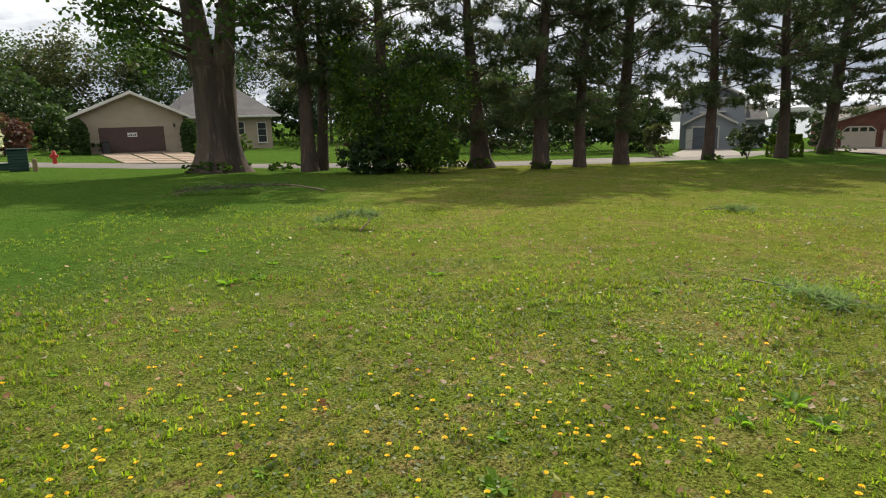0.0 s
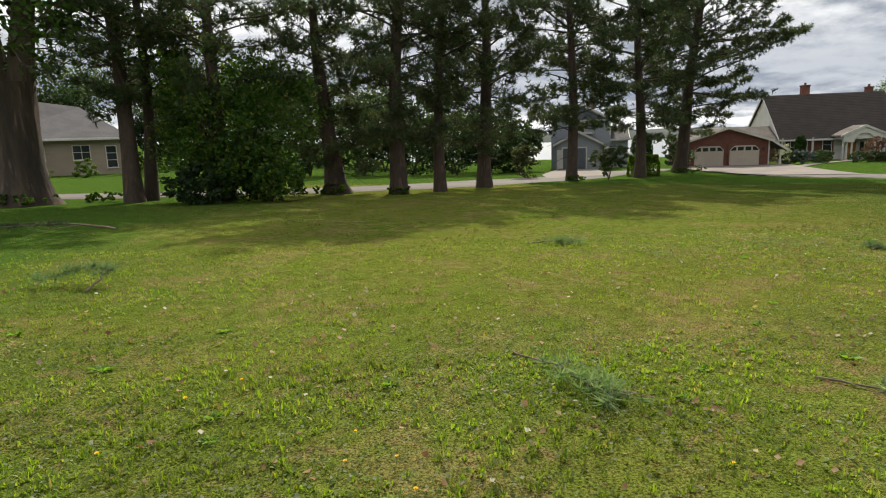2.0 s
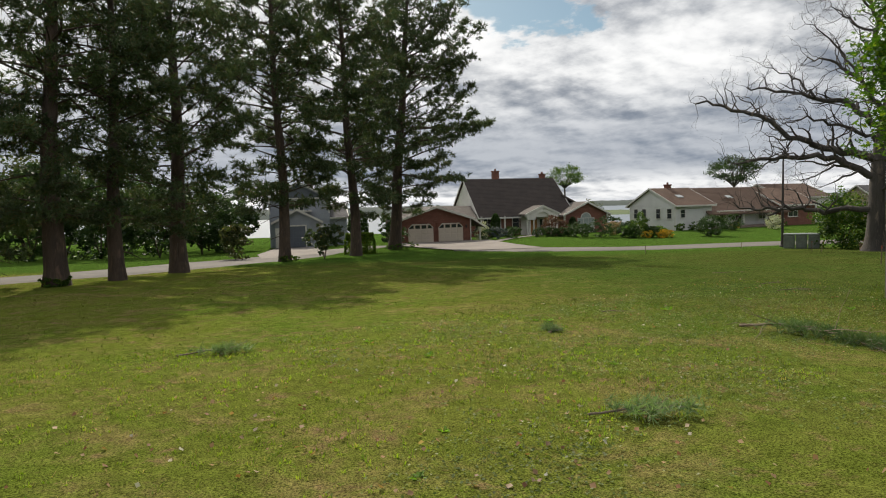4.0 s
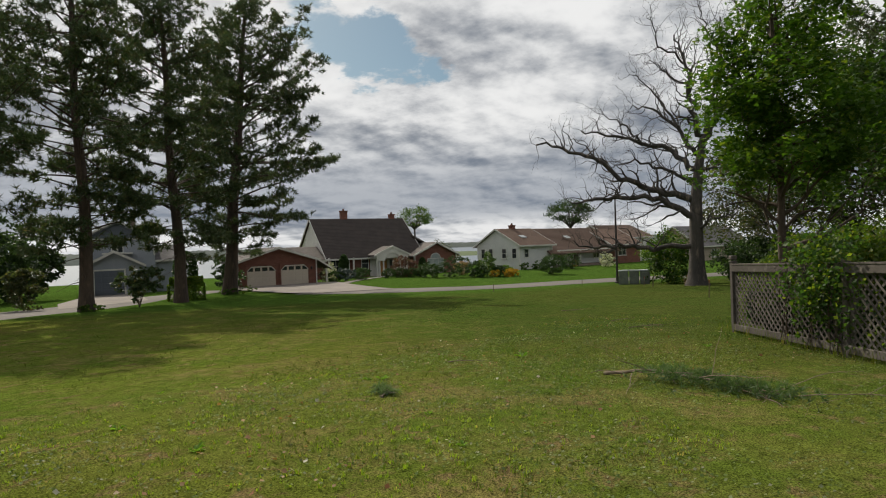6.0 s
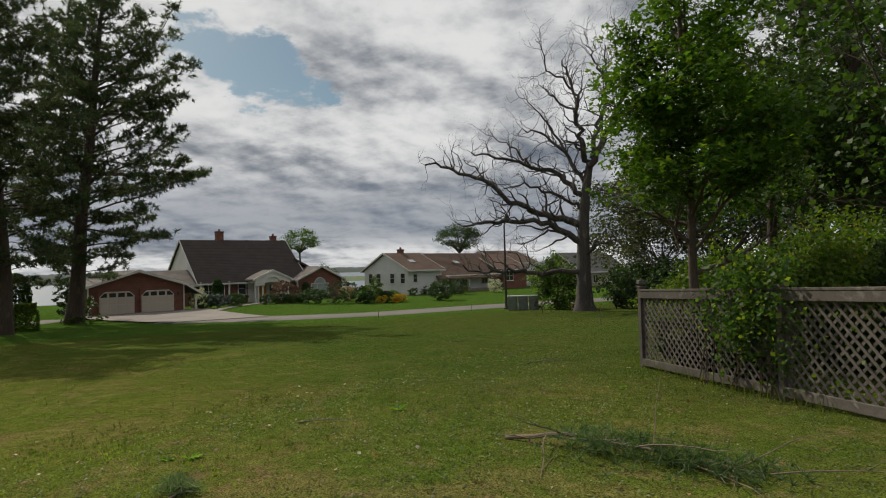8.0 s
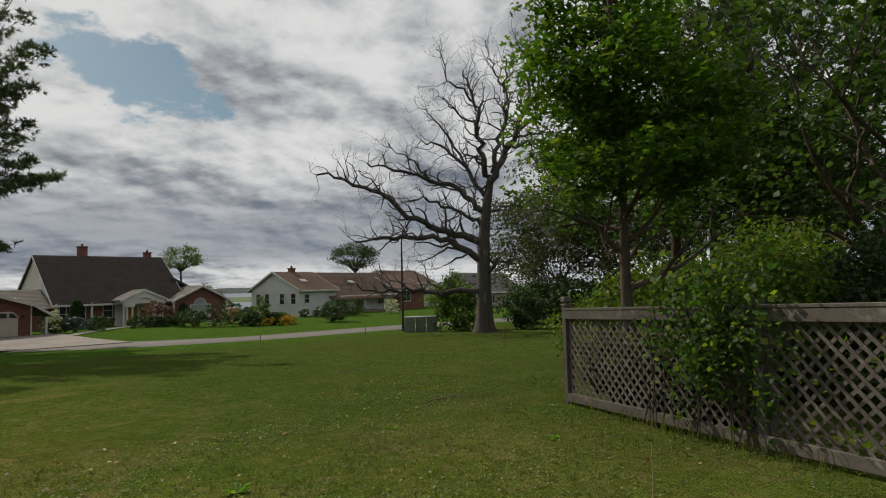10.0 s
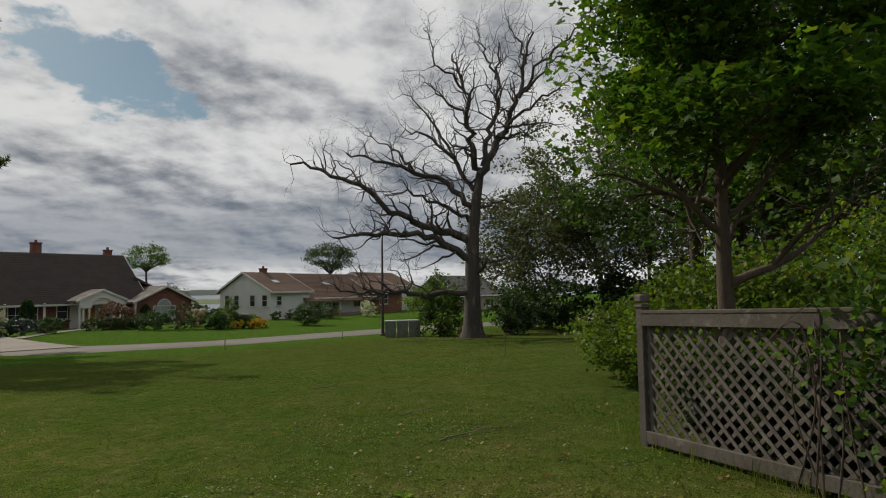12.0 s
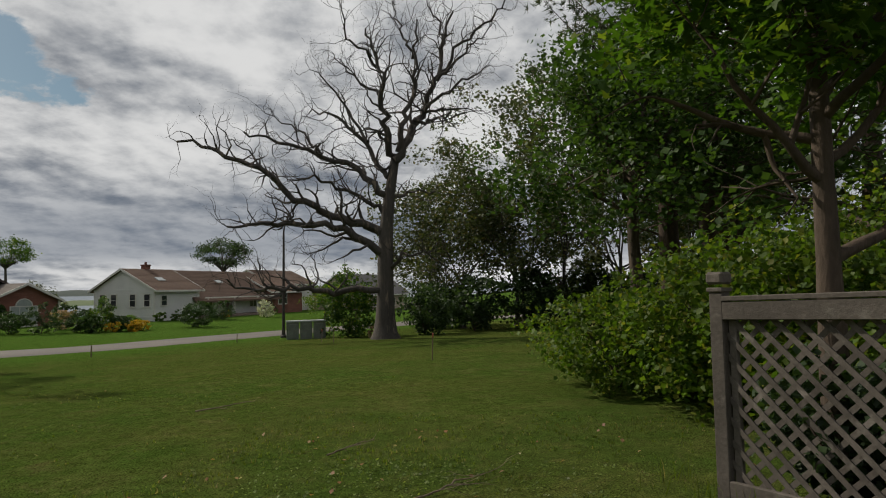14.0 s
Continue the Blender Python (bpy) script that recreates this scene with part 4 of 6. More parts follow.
def white_house():
    root = thing("white_house", pose(72.95, 52.5, -1.8, 0, 0, -10), "long white clapboard house with brown shingle roof and brick end", "house")
    gable(root, 0.0, 6.5, 0.0, 8.6, -0.5, 3.0, 5.15, "x", M_WHITE, M_ROOF_BROWN, 0.5, mid=4.4)
    gable(root, 6.5, 20.0, 1.2, 8.6, -0.5, 2.75, 5.1, "x", M_WHITE, M_ROOF_BROWN, 1.9, mid=4.6, trim=False)
    gable(root, 19.6, 27.2, 0.0, 9.0, -0.5, 2.6, 4.9, "x", M_BRICK, M_ROOF_BROWN, 0.5, mid=4.6)
    gable(root, 24.5, 35.0, 3.0, 12.0, -0.5, 3.6, 5.6, "x", M_WHITE, M_ROOF_BROWN, 0.4)
    # clapboard courses on the front and the end wall
    for k in range(17):
        part("clapboard", block((6.44, 0.05, 0.17), (3.25, -0.02, -0.02 + k * 0.18), 0.008), M_WHITE, root)
    for k in range(17):
        part("clapboard", block((0.05, 8.5, 0.17), (-0.02, 4.3, -0.02 + k * 0.18), 0.008), M_WHITE, root)
    part("corner_board", block((0.16, 0.16, 3.05), (0.0, -0.02, -0.1), 0.01), M_TRIM, root)
    part("gutter", block((13.3, 0.12, 0.14), (13.2, -0.78, 1.86), 0.02), M_TRIM, root)
    for x in (7.4, 12.0, 16.4):
        part("porch_post", block((0.16, 0.16, 2.4), (x, -0.4, -0.45), 0.01), M_TRIM, root)
    window(root, 1.25, 1.3, 0.7, 1.0, -0.06, 0, 1, 2)
    window(root, 8.9, 0.6, 1.9, 1.5, 1.18, 0, 3, 1)
    window(root, 17.6, 0.6, 1.4, 1.5, 1.18, 0, 2, 1)
    window(root, 22.4, 0.8, 1.9, 1.45, -0.02, 0, 2, 2)
    part("front_door", block((0.95, 0.1, 2.1), (12.9, 1.15, -0.1), 0.01), M_DOOR_BROWN, root)
    part("porch_floor", block((13.0, 1.9, 0.3), (13.1, 0.3, -0.45), 0.02), M_STONE, root)
    for y in (0.9, 2.9, 5.6, 7.2):
        window(root, -0.06, 1.2, 0.75, 1.25, y, -90, 1, 2)
    for x in (2.6, 11.8):
        bm = block((1.0, 0.75, 0.09), (0, 0, 0), 0.015)
        bmesh.ops.rotate(bm, verts=bm.verts, matrix=Matrix.Rotation(radians(26.5), 3, "X"))
        part("skylight", bm, M_CAB_TOP, root, "pale skylight in the roof").location = (x, 1.9, 4.07 if x < 5 else 3.82)
    chimney(root, 3.2, 4.6, 4.9, 0.75, 0.75)


def beige_house():
    root = thing("beige_house", pose(-27.1, 53.5, -0.12, 0, 0, 28), "beige brick bungalow with grey hipped roof and brown garage door", "house")
    gable(root, -4.7, 3.7, 0.0, 9.0, -0.4, 3.1, 4.95, "y", M_BEIGE, M_ROOF_GREY, 0.55, mid=-0.3, front=0.6)
    d = garage_door(root, -0.5, 0.0, 5.05, 2.1, M_DOOR_BROWN, -0.03, 0, 4, M_BEIGE)
    part("notice", block((0.75, 0.03, 0.36), (-0.5, -0.09, 1.28), 0.005), M_TRIM, d, "small white notice with dark bars")
    for i in range(4):
        part("bar", block((0.11, 0.02, 0.12 + 0.05 * (i % 2)), (-0.74 + i * 0.16, -0.107, 1.36), 0), M_BIN, d)
    # main block behind
    part("wall", block((9.6, 9.0, 3.4), (7.6, 9.5, -0.4), 0), M_BEIGE, root)
    # hipped roof
    bm = bmesh.new()
    x0, x1, y0, y1, e, t = 1.8, 13.2, 4.3, 14.7, 2.95, 6.5
    a = [bm.verts.new(v) for v in ((x0, y0, e), (x1, y0, e), (x1, y1, e), (x0, y1, e), (x0 + 4.4, 9.5, t), (x1 - 3.4, 9.5, t - 0.5))]
    for f in ((0, 1, 5, 4), (1, 2, 5), (2, 3, 4, 5), (3, 0, 4), (0, 3, 2, 1)):
        bm.faces.new([a[i] for i in f])
    bmesh.ops.recalc_face_normals(bm, faces=bm.faces[:])
    part("hip_roof", bm, M_ROOF_GREY, root)
    part("fascia", block((11.5, 0.08, 0.2), (7.5, 4.25, 2.78), 0.01), M_TRIM, root)
    window(root, 5.3, 1.1, 1.7, 1.35, 4.98, 0, 4, 3)
    window(root, 9.0, 1.1, 1.3, 1.2, 4.98, 0, 2, 2)
    window(root, 11.4, 0.3, 0.8, 1.9, 4.98, 0, 1, 3)
    window(root, -4.72, 1.1, 0.9, 1.2, 4.2, -90, 1, 2)
    b = lathe([(0.03, 0), (0.09, 0.06), (0.10, 0.26), (0.03, 0.36)], 8)
    part("wall_lamp", b, M_POLE, root).location = (2.9, -0.14, 2.0)


def grey_house():
    root = thing("grey_house", pose(25.0, 66.0, -2.0, 0, 0, -20), "blue-grey two-storey house with white trim and grey garage", "house")
    gable(root, -1.0, 5.5, 3.0, 12.0, -0.3, 5.2, 6.9, "y", M_GREY_SIDE, M_ROOF_GREY, 0.4, mid=2.2)
    gable(root, -0.4, 4.2, 0.0, 3.2, -0.3, 2.7, 3.9, "y", M_GREY_SIDE, M_ROOF_GREY, 0.35)
    gable(root, 5.5, 7.4, 3.5, 11.5, -0.3, 3.0, 4.4, "x", M_GREY_SIDE, M_ROOF_GREY, 0.3)
    part("gable_panel", prism([(-0.55, 5.25), (4.95, 5.25), (2.2, 6.65)], 2.93, 2.99), M_GREY_DOOR, root, "dark shingled gable triangle")
    part("band_board", block((6.4, 0.08, 0.16), (2.25, 2.95, 5.08), 0.01), M_TRIM, root)
    for x in (-0.95, 2.2, 5.42):
        part("corner_board", block((0.14, 0.1, 1.6), (x, 2.95, 3.5), 0.01), M_TRIM, root)
    garage_door(root, 1.5, 0.0, 2.4, 2.2, M_GREY_DOOR, -0.04, 0, 4)
    part("front_door", block((0.7, 0.08, 2.05), (-0.0, -0.03, 0), 0.01), M_TRIM, root)
    window(root, 2.2, 3.9, 0.9, 1.0, 2.98, 0, 2, 1)
    chimney(root, 3.6, 8.0, 5.6, 0.7, 1.8, M_STONE)
    part("balcony", block((2.6, 1.0, 0.15), (2.2, 2.6, 3.7), 0.01), M_TRIM, root)


brick_house()
brick_garage()
white_house()
beige_house()
grey_house()
flat_sheet("driveway", [(32.8, 44.0), (40.0, 42.0), (45.2, 56.3), (44.4, 57.35), (36.0, 60.1), (33.4, 55.0)], M_DRIVE, 0.09, "pale concrete driveway before the brick garage", "driveway")


def slab_drive():
    """A drive of separate slabs with grass in the joints."""
    root = tagged(new("driveway"), "tan aggregate driveway slabs with grass joints", "driveway", kind="structure")
    c = [Vector(p) for p in ((-18.4, 34.4), (-13.2, 34.8), (-23.6, 55.2), (-30.0, 51.8))]
    def spot(u, v):
        return (c[0] * (1 - u) + c[1] * u) * (1 - v) + (c[3] * (1 - u) + c[2] * u) * v
    nu, nv = 3, 6
    for i in range(nu):
        for j in range(nv):
            g = 0.018
            q = [spot((i + a) / nu + (g if a == 0 else -g), (j + b) / nv + (g * 0.7 if b == 0 else -g * 0.7)) for a, b in ((0, 0), (1, 0), (1, 1), (0, 1))]
            bm = bmesh.new()
            top = [bm.verts.new((p.x, p.y, gzf(p.x, p.y) + 0.07)) for p in q]
            low = [bm.verts.new((p.x, p.y, gzf(p.x, p.y) - 0.1)) for p in q]
            bm.faces.new(top)
            for k in range(4):
                bm.faces.new((low[k], low[(k + 1) % 4], top[(k + 1) % 4], top[k]))
            bmesh.ops.recalc_face_normals(bm, faces=bm.faces[:])
            part("slab", bm, M_BEIGE_DRIVE, root)


slab_drive()
flat_sheet("driveway", [(17.0, 46.5), (24.0, 51.0), (28.5, 64.6), (24.5, 66.0), (19.0, 54.0)], M_DRIVE, 0.06, "pale driveway to the grey house", "driveway")
flat_sheet("path", [(44.6, 53.6), (52.0, 58.2), (58.8, 61.9), (58.2, 62.6), (51.5, 59.2), (44.8, 54.8)], M_DRIVE, 0.06, "concrete garden path to the porch", "path")

# ---- the row of pines and the old maple ----
pine(-6.3, 27.8, 12.6, 0.36, 3.4, 3.6, (-0.5, 0), 11, tufts=1.5, thin=0.05)
pine(-6.0, 28.6, 12.4, 0.28, 3.8, 3.2, (0.4, 0.3), 12, tufts=1.3, thin=0.05)
pine(-3.1, 27.3, 12.8, 0.33, 3.6, 3.6, (0.5, 0), 13, tufts=1.5, thin=0.05)
pine(1.35, 31.2, 11, 0.45, 1.6, 3.2, (-0.5, 0.2), 14, tufts=1.4, flare=1.8, label="short dark pine with flared trunk and low limbs")
pine(4.25, 30.3, 14.0, 0.40, 2.6, 4.2, (0.6, 0), 15, tufts=1.4, thin=0.05)
pine(6.45, 31.4, 14.5, 0.30, 2.5, 3.6, (0.4, 0), 16, tufts=1.3, thin=0.05)
pine(9.45, 34.6, 15.0, 0.40, 2.5, 4.2, (0.2, 0), 17, tufts=1.5)
pine(16.9, 41.0, 20.5, 0.36, 3.4, 5.2, (-0.4, 0), 18, tufts=1.05, size=1.15)
pine(23.9, 45.4, 22, 0.40, 3.4, 5.4, (-0.8, 0), 19, tufts=1.05, size=1.15)
pine(31.0, 52.3, 24.5, 0.56, 3.8, 7.0, (2.0, -0.8), 20, bias=(0.5, -0.3), tufts=1.15, size=1.2)


def old_maple():
    root = thing("maple_tree", pose(-10.3, 27.4, gzf(-10.3, 27.4) - 0.1), "massive old maple with furrowed bark and two leaders", "tree")
    r = np.random.default_rng(3)
    t = Tubes()
    hs = np.linspace(0, 4.6, 14)
    sides = 28
    ang = np.linspace(0, 2 * np.pi, sides, endpoint=False)
    rings = []
    for h in hs:
        flare = 0.78 + 0.62 * math.exp(-h / 0.8) + 0.08 * (h / 4.6)
        lob = 1 + 0.16 * math.exp(-h / 0.8) * np.cos(5 * ang + 0.6) + 0.035 * np.cos(13 * ang + h) + 0.02 * r.uniform(-1, 1, sides)
        rings.append(np.stack([np.cos(ang) * flare * lob + 0.03 * h, np.sin(ang) * flare * lob, np.full(sides, h)], -1))
    v = np.concatenate(rings)
    k = len(hs)
    i, j = np.meshgrid(np.arange(k - 1), np.arange(sides), indexing="ij")
    f = np.stack([i * sides + j, i * sides + (j + 1) % sides, (i + 1) * sides + (j + 1) % sides, (i + 1) * sides + j], -1).reshape(-1, 4)
    mesh_from("trunk", v, f, M_BARK_MAPLE, root, "broad furrowed trunk with flared roots", smooth=True)
    tips = []
    t.add(curve_pts([(-0.25, 0, 4.2), (-0.45, 0, 6.0), (-0.7, 0.2, 8.4), (-0.9, 0.3, 10.8)], 12), np.linspace(0.66, 0.28, 12), 14, 0.04)
    t.add(curve_pts([(0.45, 0, 3.9), (0.75, 0.1, 6.0), (1.1, 0.2, 8.2), (1.6, 0.2, 10.4)], 12), np.linspace(0.52, 0.22, 12), 14, 0.04)
    for q in range(14):
        a, h = r.uniform(0, 6.28), 4.8 + 5.2 * (q / 14)
        grow(t, (math.copysign(0.5, math.cos(a)), 0, h), (math.cos(a), math.sin(a), 0.15), r.uniform(1.9, 3.2), 0.13, 2, r, 0.4, tips, 0.02)
    t.build("leader", M_BARK_MAPLE, root)
    tp = np.array([q[0] for q in tips])
    tp = tp[tp[:, 2] > 5.3]
    c = np.repeat(tp, 38, 0)
    c = c + r.normal(size=c.shape) * [0.55, 0.55, 0.45]
    leaf_mesh("crown", c, 0.19, M_LEAF_OLD, root, flat=0.5)


old_maple()
bush("thicket", -2.6, 27.2, (3.0, 2.0, 2.9), M_LEAF_SHRUB, 0.12, 15000, 31, "dense mixed thicket grown round a pine trunk", "shrub", lump=0.5, stems=18, hollow=0.2, per=40)
bush("thicket", -3.4, 26.3, (1.5, 1.2, 0.75), M_LEAF_DARK, 0.12, 4000, 32, "low dark bramble at the foot of the pines", "shrub", stems=8)
bush("thicket", -1.0, 26.6, (1.2, 1.0, 0.9), M_LEAF_SHRUB, 0.12, 3000, 33, "low bramble beside the pine trunk", "shrub", stems=6)
for k, (x, y, a, h) in enumerate([(1.2, 30.6, 0.8, 0.25), (4.3, 29.8, 0.5, 0.18), (16.8, 40.4, 0.6, 0.2), (-10.2, 26.2, 1.6, 0.25), (-7.8, 28.2, 0.8, 0.2), (31.0, 51.2, 1.6, 0.3)]):
    bush("grass_tuft", x, y, (a, 0.5, h), M_LEAF_SHRUB, 0.07, 1500, 40 + k, "unmown grass at the foot of a trunk", "grass", "tufts at trunks", stems=1, flat=0.0)
bush("sapling", 20.2, 42.8, (1.3, 1.0, 0.9), M_NEEDLE, 0.16, 1600, 50, "young pine sapling with sparse limbs", "sapling", base=0.6, stems=6, lump=0.45)

# the woods and gardens across the road
WOODS = [(-75, 62, 11, 5.5), (-66, 70, 12, 5), (-58, 66, 11, 5), (-51, 74, 13, 5.5), (-44, 70, 11, 5), (-38, 78, 12, 6), (-30, 82, 11, 6), (-20, 84, 11, 6), (-11, 80, 10, 6), (-3, 76, 9, 5.5), (5, 80, 8.5, 5.5), (12, 82, 7.5, 5), (-47, 56, 9, 4), (-56, 54, 10, 4.5), (-64, 52, 11, 5)]
for k, (x, y, h, w) in enumerate(WOODS):
    broadleaf("tree", x, y, h * 0.4, 0.16, w * 0.75, h * 1.0, M_BARK_YOUNG, (M_LEAF_WOOD, M_LEAF_GREY, M_LEAF_OLD)[k % 3], 0.27, 8500, 200 + k, "leafy woodland tree behind the gardens", "tree", "woods behind the houses", 10, 2, clump=0.85)


def spruce(x, y, h, w, seed, mat=None, label="dark conical spruce at the wood edge", n=900):
    r = np.random.default_rng(seed)
    root = thing("spruce_tree", pose(x, y, gzf(x, y) - 0.05), label, "tree")
    t = Tubes()
    t.add([(0, 0, 0), (0, 0, h * 0.5), (0, 0, h)], [w * 0.07, w * 0.045, 0.01], 7)
    t.build("trunk", M_BARK_PINE, root)
    u = r.uniform(0, 1, n) ** 0.75
    a = r.uniform(0, 6.28, n)
    rad = w * (1 - u) * r.uniform(0.35, 1.05, n) + 0.05
    c = np.stack([np.cos(a) * rad, np.sin(a) * rad, 0.3 + u * (h - 0.3) - rad * 0.25], -1)
    d = np.stack([np.cos(a), np.sin(a), 0.1 + 0 * a], -1)
    v, f = needle_tufts(c, d, 0.16 * w, 7, seed)
    mesh_from("crown", v, f, mat or M_SPRUCE, root)
    return root


for k, (x, y, h, w) in enumerate([(-68, 58, 13, 3.2), (-60, 58, 12, 3.0), (-52, 62, 13, 3.2), (-46, 63, 11, 2.8), (-4.0, 62, 10, 2.6), (-14, 72, 12, 3)]):
    spruce(x, y, h, w, 300 + k)
for k, (x, y) in enumerate([(-74, 56), (-66, 60), (-58, 60), (-50, 64), (-43, 66), (-36, 72), (-28, 76), (-19, 76), (-41, 58), (-10, 73)]):
    bush("shrub", x, y, (4.2, 2.6, 2.6 + 0.5 * (k % 3)), (M_LEAF_WOOD, M_LEAF_DARK)[k % 2], 0.3, 4200, 330 + k, "dark undergrowth at the edge of the wood", "shrub", "wood edge", lump=0.35)
bt = thing("birch_tree", pose(-42.5, 58, gzf(-42.5, 58)), "bare white birch among dark spruces", "tree")
tb = Tubes()
rb = np.random.default_rng(8)
tb.add(curve_pts([(0, 0, 0), (0.1, 0, 3), (-0.4, 0, 6), (-0.9, 0, 8.6)], 10), np.linspace(0.13, 0.02, 10), 7)
for q in range(9):
    grow(tb, (-0.1 * q / 3, 0, 3 + q * 0.55), (rb.uniform(-1, 1), rb.uniform(-1, 1), 1.0), 2.0, 0.04, 1, rb, 0.3)
tb.build("trunk", M_BIRCH, bt)

bush("shrub", -34.8, 48.0, (2.6, 1.6, 1.5), M_LEAF_RED, 0.2, 2600, 60, "loose purple-leaved shrub by the drive", lump=0.35)
bush("shrub", -33.0, 43.5, (1.3, 1.2, 1.1), M_WHITE_FL, 0.16, 1600, 61, "pale flowering shrub at the lawn edge")
bush("shrub", -31.2, 41.0, (1.0, 0.9, 0.5), M_LIME, 0.14, 900, 62, "low lime-green shrub by the lawn")
bush("shrub", -32.0, 52.0, (2.6, 0.9, 0.6), M_BOX, 0.14, 1600, 63, "low green planting under the beige wall")


def cedar(x, y, h, w, seed, label, mat=None):
    r = np.random.default_rng(seed)
    root = thing("cedar", pose(x, y, gzf(x, y) - 0.03), label, "shrub", "clipped cedars")
    t = Tubes()
    t.add([(0, 0, 0), (0, 0, h * 0.9)], [0.05, 0.02], 6)
    t.build("trunk", M_BARK_YOUNG, root)
    n = 2600
    u = r.uniform(0, 1, n)
    a = r.uniform(0, 6.28, n)
    prof = np.where(u < 0.55, 0.85 + 0.27 * u, np.sqrt(np.maximum(0, 1 - ((u - 0.55) / 0.46) ** 2)))
    rad = w * prof * r.uniform(0.72, 1.04, n)
    leaf_mesh("foliage", np.stack([np.cos(a) * rad, np.sin(a) * rad, u * h], -1), 0.15, mat or M_BOX, root)


cedar(-30.6, 50.6, 2.9, 0.75, 70, "clipped dark cedar beside the brown garage door")
cedar(-23.2, 54.6, 2.9, 0.72, 71, "clipped dark cedar beside the brown garage door")
bush("shrub", -22.0, 54.4, (0.9, 0.8, 0.55), M_LIME, 0.12, 900, 72, "rounded yellow-green shrub by the cedar")
bush("shrub", -19.6, 57.5, (1.0, 0.8, 0.7), M_LEAF_SHRUB, 0.14, 900, 73, "rounded green shrub under the window")
bush("shrub", -15.0, 59.0, (1.6, 0.8, 0.6), M_LEAF_SHRUB, 0.14, 1200, 74, "green foundation shrubs under the windows")
bush("shrub", -9.5, 59.5, (1.1, 0.9, 0.85), M_LEAF_RED, 0.14, 1200, 75, "red-leaved shrub before the bungalow")
bush("shrub", -7.0, 55.0, (1.6, 1.3, 1.2), M_LIME, 0.16, 2000, 76, "round yellow-green shrub on the far lawn")
bush("shrub", -3.4, 46.0, (1.5, 1.2, 1.3), M_LEAF_HEDGE, 0.16, 2200, 77, "leafy green shrub across the road")
for k, (x, y, a, h) in enumerate([(-1, 54, 2.8, 2.6), (3.5, 56, 3.0, 2.8), (8, 58, 3.0, 2.5), (12.5, 60, 2.8, 2.6), (16.5, 62.5, 2.6, 2.4), (20.0, 65.5, 2.2, 2.2), (6, 66, 3.5, 3.4), (14, 70, 3.5, 3.2), (19.5, 73, 3.2, 3.0)]):
    bush("shrub", x, y, (a * 1.15, 1.6, h * 1.25), M_LEAF_DARK, 0.22, 4600, 80 + k, "dark rounded shrub in a hedge row across the road", "shrub", "dark hedge row", lump=0.3)
bush("shrub", 15.5, 47.5, (1.2, 1.0, 1.4), M_LEAF_GREY, 0.14, 1800, 86, "pale green shrub by the drive", lump=0.4)


def sapling_with_stakes(x, y):
    root = thing("staked_sapling", pose(x, y, gzf(x, y)), "thin young tree held by three stakes", "sapling")
    for k in range(3):
        a = k * 2.1
        part("stake", lathe([(0.03, 0), (0.03, 1.1), (0.01, 1.15)], 6), M_POST, root).location = (0.35 * math.cos(a), 0.35 * math.sin(a), 0)
    t = Tubes()
    t.add([(0, 0, 0), (0.03, 0, 1.2), (0, 0, 2.3)], [0.03, 0.02, 0.008], 6)
    t.build("trunk", M_BARK_YOUNG, root)
    leaf_mesh("foliage", np.random.default_rng(4).normal(size=(160, 3)) * [0.3, 0.3, 0.35] + [0, 0, 2.0], 0.11, M_LEAF_SHRUB, root)


sapling_with_stakes(-8.5, 46.5)


def hydrant(x, y):
    root = thing("fire_hydrant", pose(x, y, gzf(x, y), 0, 0, 20), "red fire hydrant on the grass verge", "hydrant")
    part("barrel", lathe([(0.16, 0), (0.16, 0.05), (0.11, 0.07), (0.11, 0.5), (0.145, 0.52), (0.145, 0.56), (0.11, 0.6)], 14), M_HYDRANT, root, smooth=False)
    part("bonnet", lathe([(0.12, 0.58), (0.115, 0.66), (0.07, 0.74), (0.03, 0.76), (0.03, 0.81)], 14), M_HYDRANT, root)
    for s, rr in ((1, 0.055), (-1, 0.055), (0, 0.075)):
        b = lathe([(rr, 0.08), (rr, 0.17), (rr + 0.015, 0.17), (rr + 0.015, 0.21)], 10)
        bmesh.ops.rotate(b, verts=b.verts, matrix=Matrix.Rotation(radians(90), 3, "Y" if s else "X"))
        if s < 0:
            bmesh.ops.scale(b, vec=(-1, 1, 1), verts=b.verts)
        part("nozzle", b, M_HYDRANT, root).location = (0, 0, 0.45 if s else 0.4)


hydrant(-21.9, 33.8)


def green_box(x, y):
    root = thing("utility_box", pose(x, y, gzf(x, y), 0, 0, 35), "dark green ribbed utility box on the verge", "utility box")
    bm = block((0.75, 0.6, 0.95), (0, 0, 0), 0.04)
    part("body", bm, M_GREENBOX, root)
    for k in range(6):
        part("rib", block((0.8, 0.65, 0.04), (0, 0, 0.12 + k * 0.14), 0.012), M_GREENBOX, root)
    part("lid", block((0.84, 0.69, 0.07), (0, 0, 0.95), 0.02), M_GREENBOX, root)


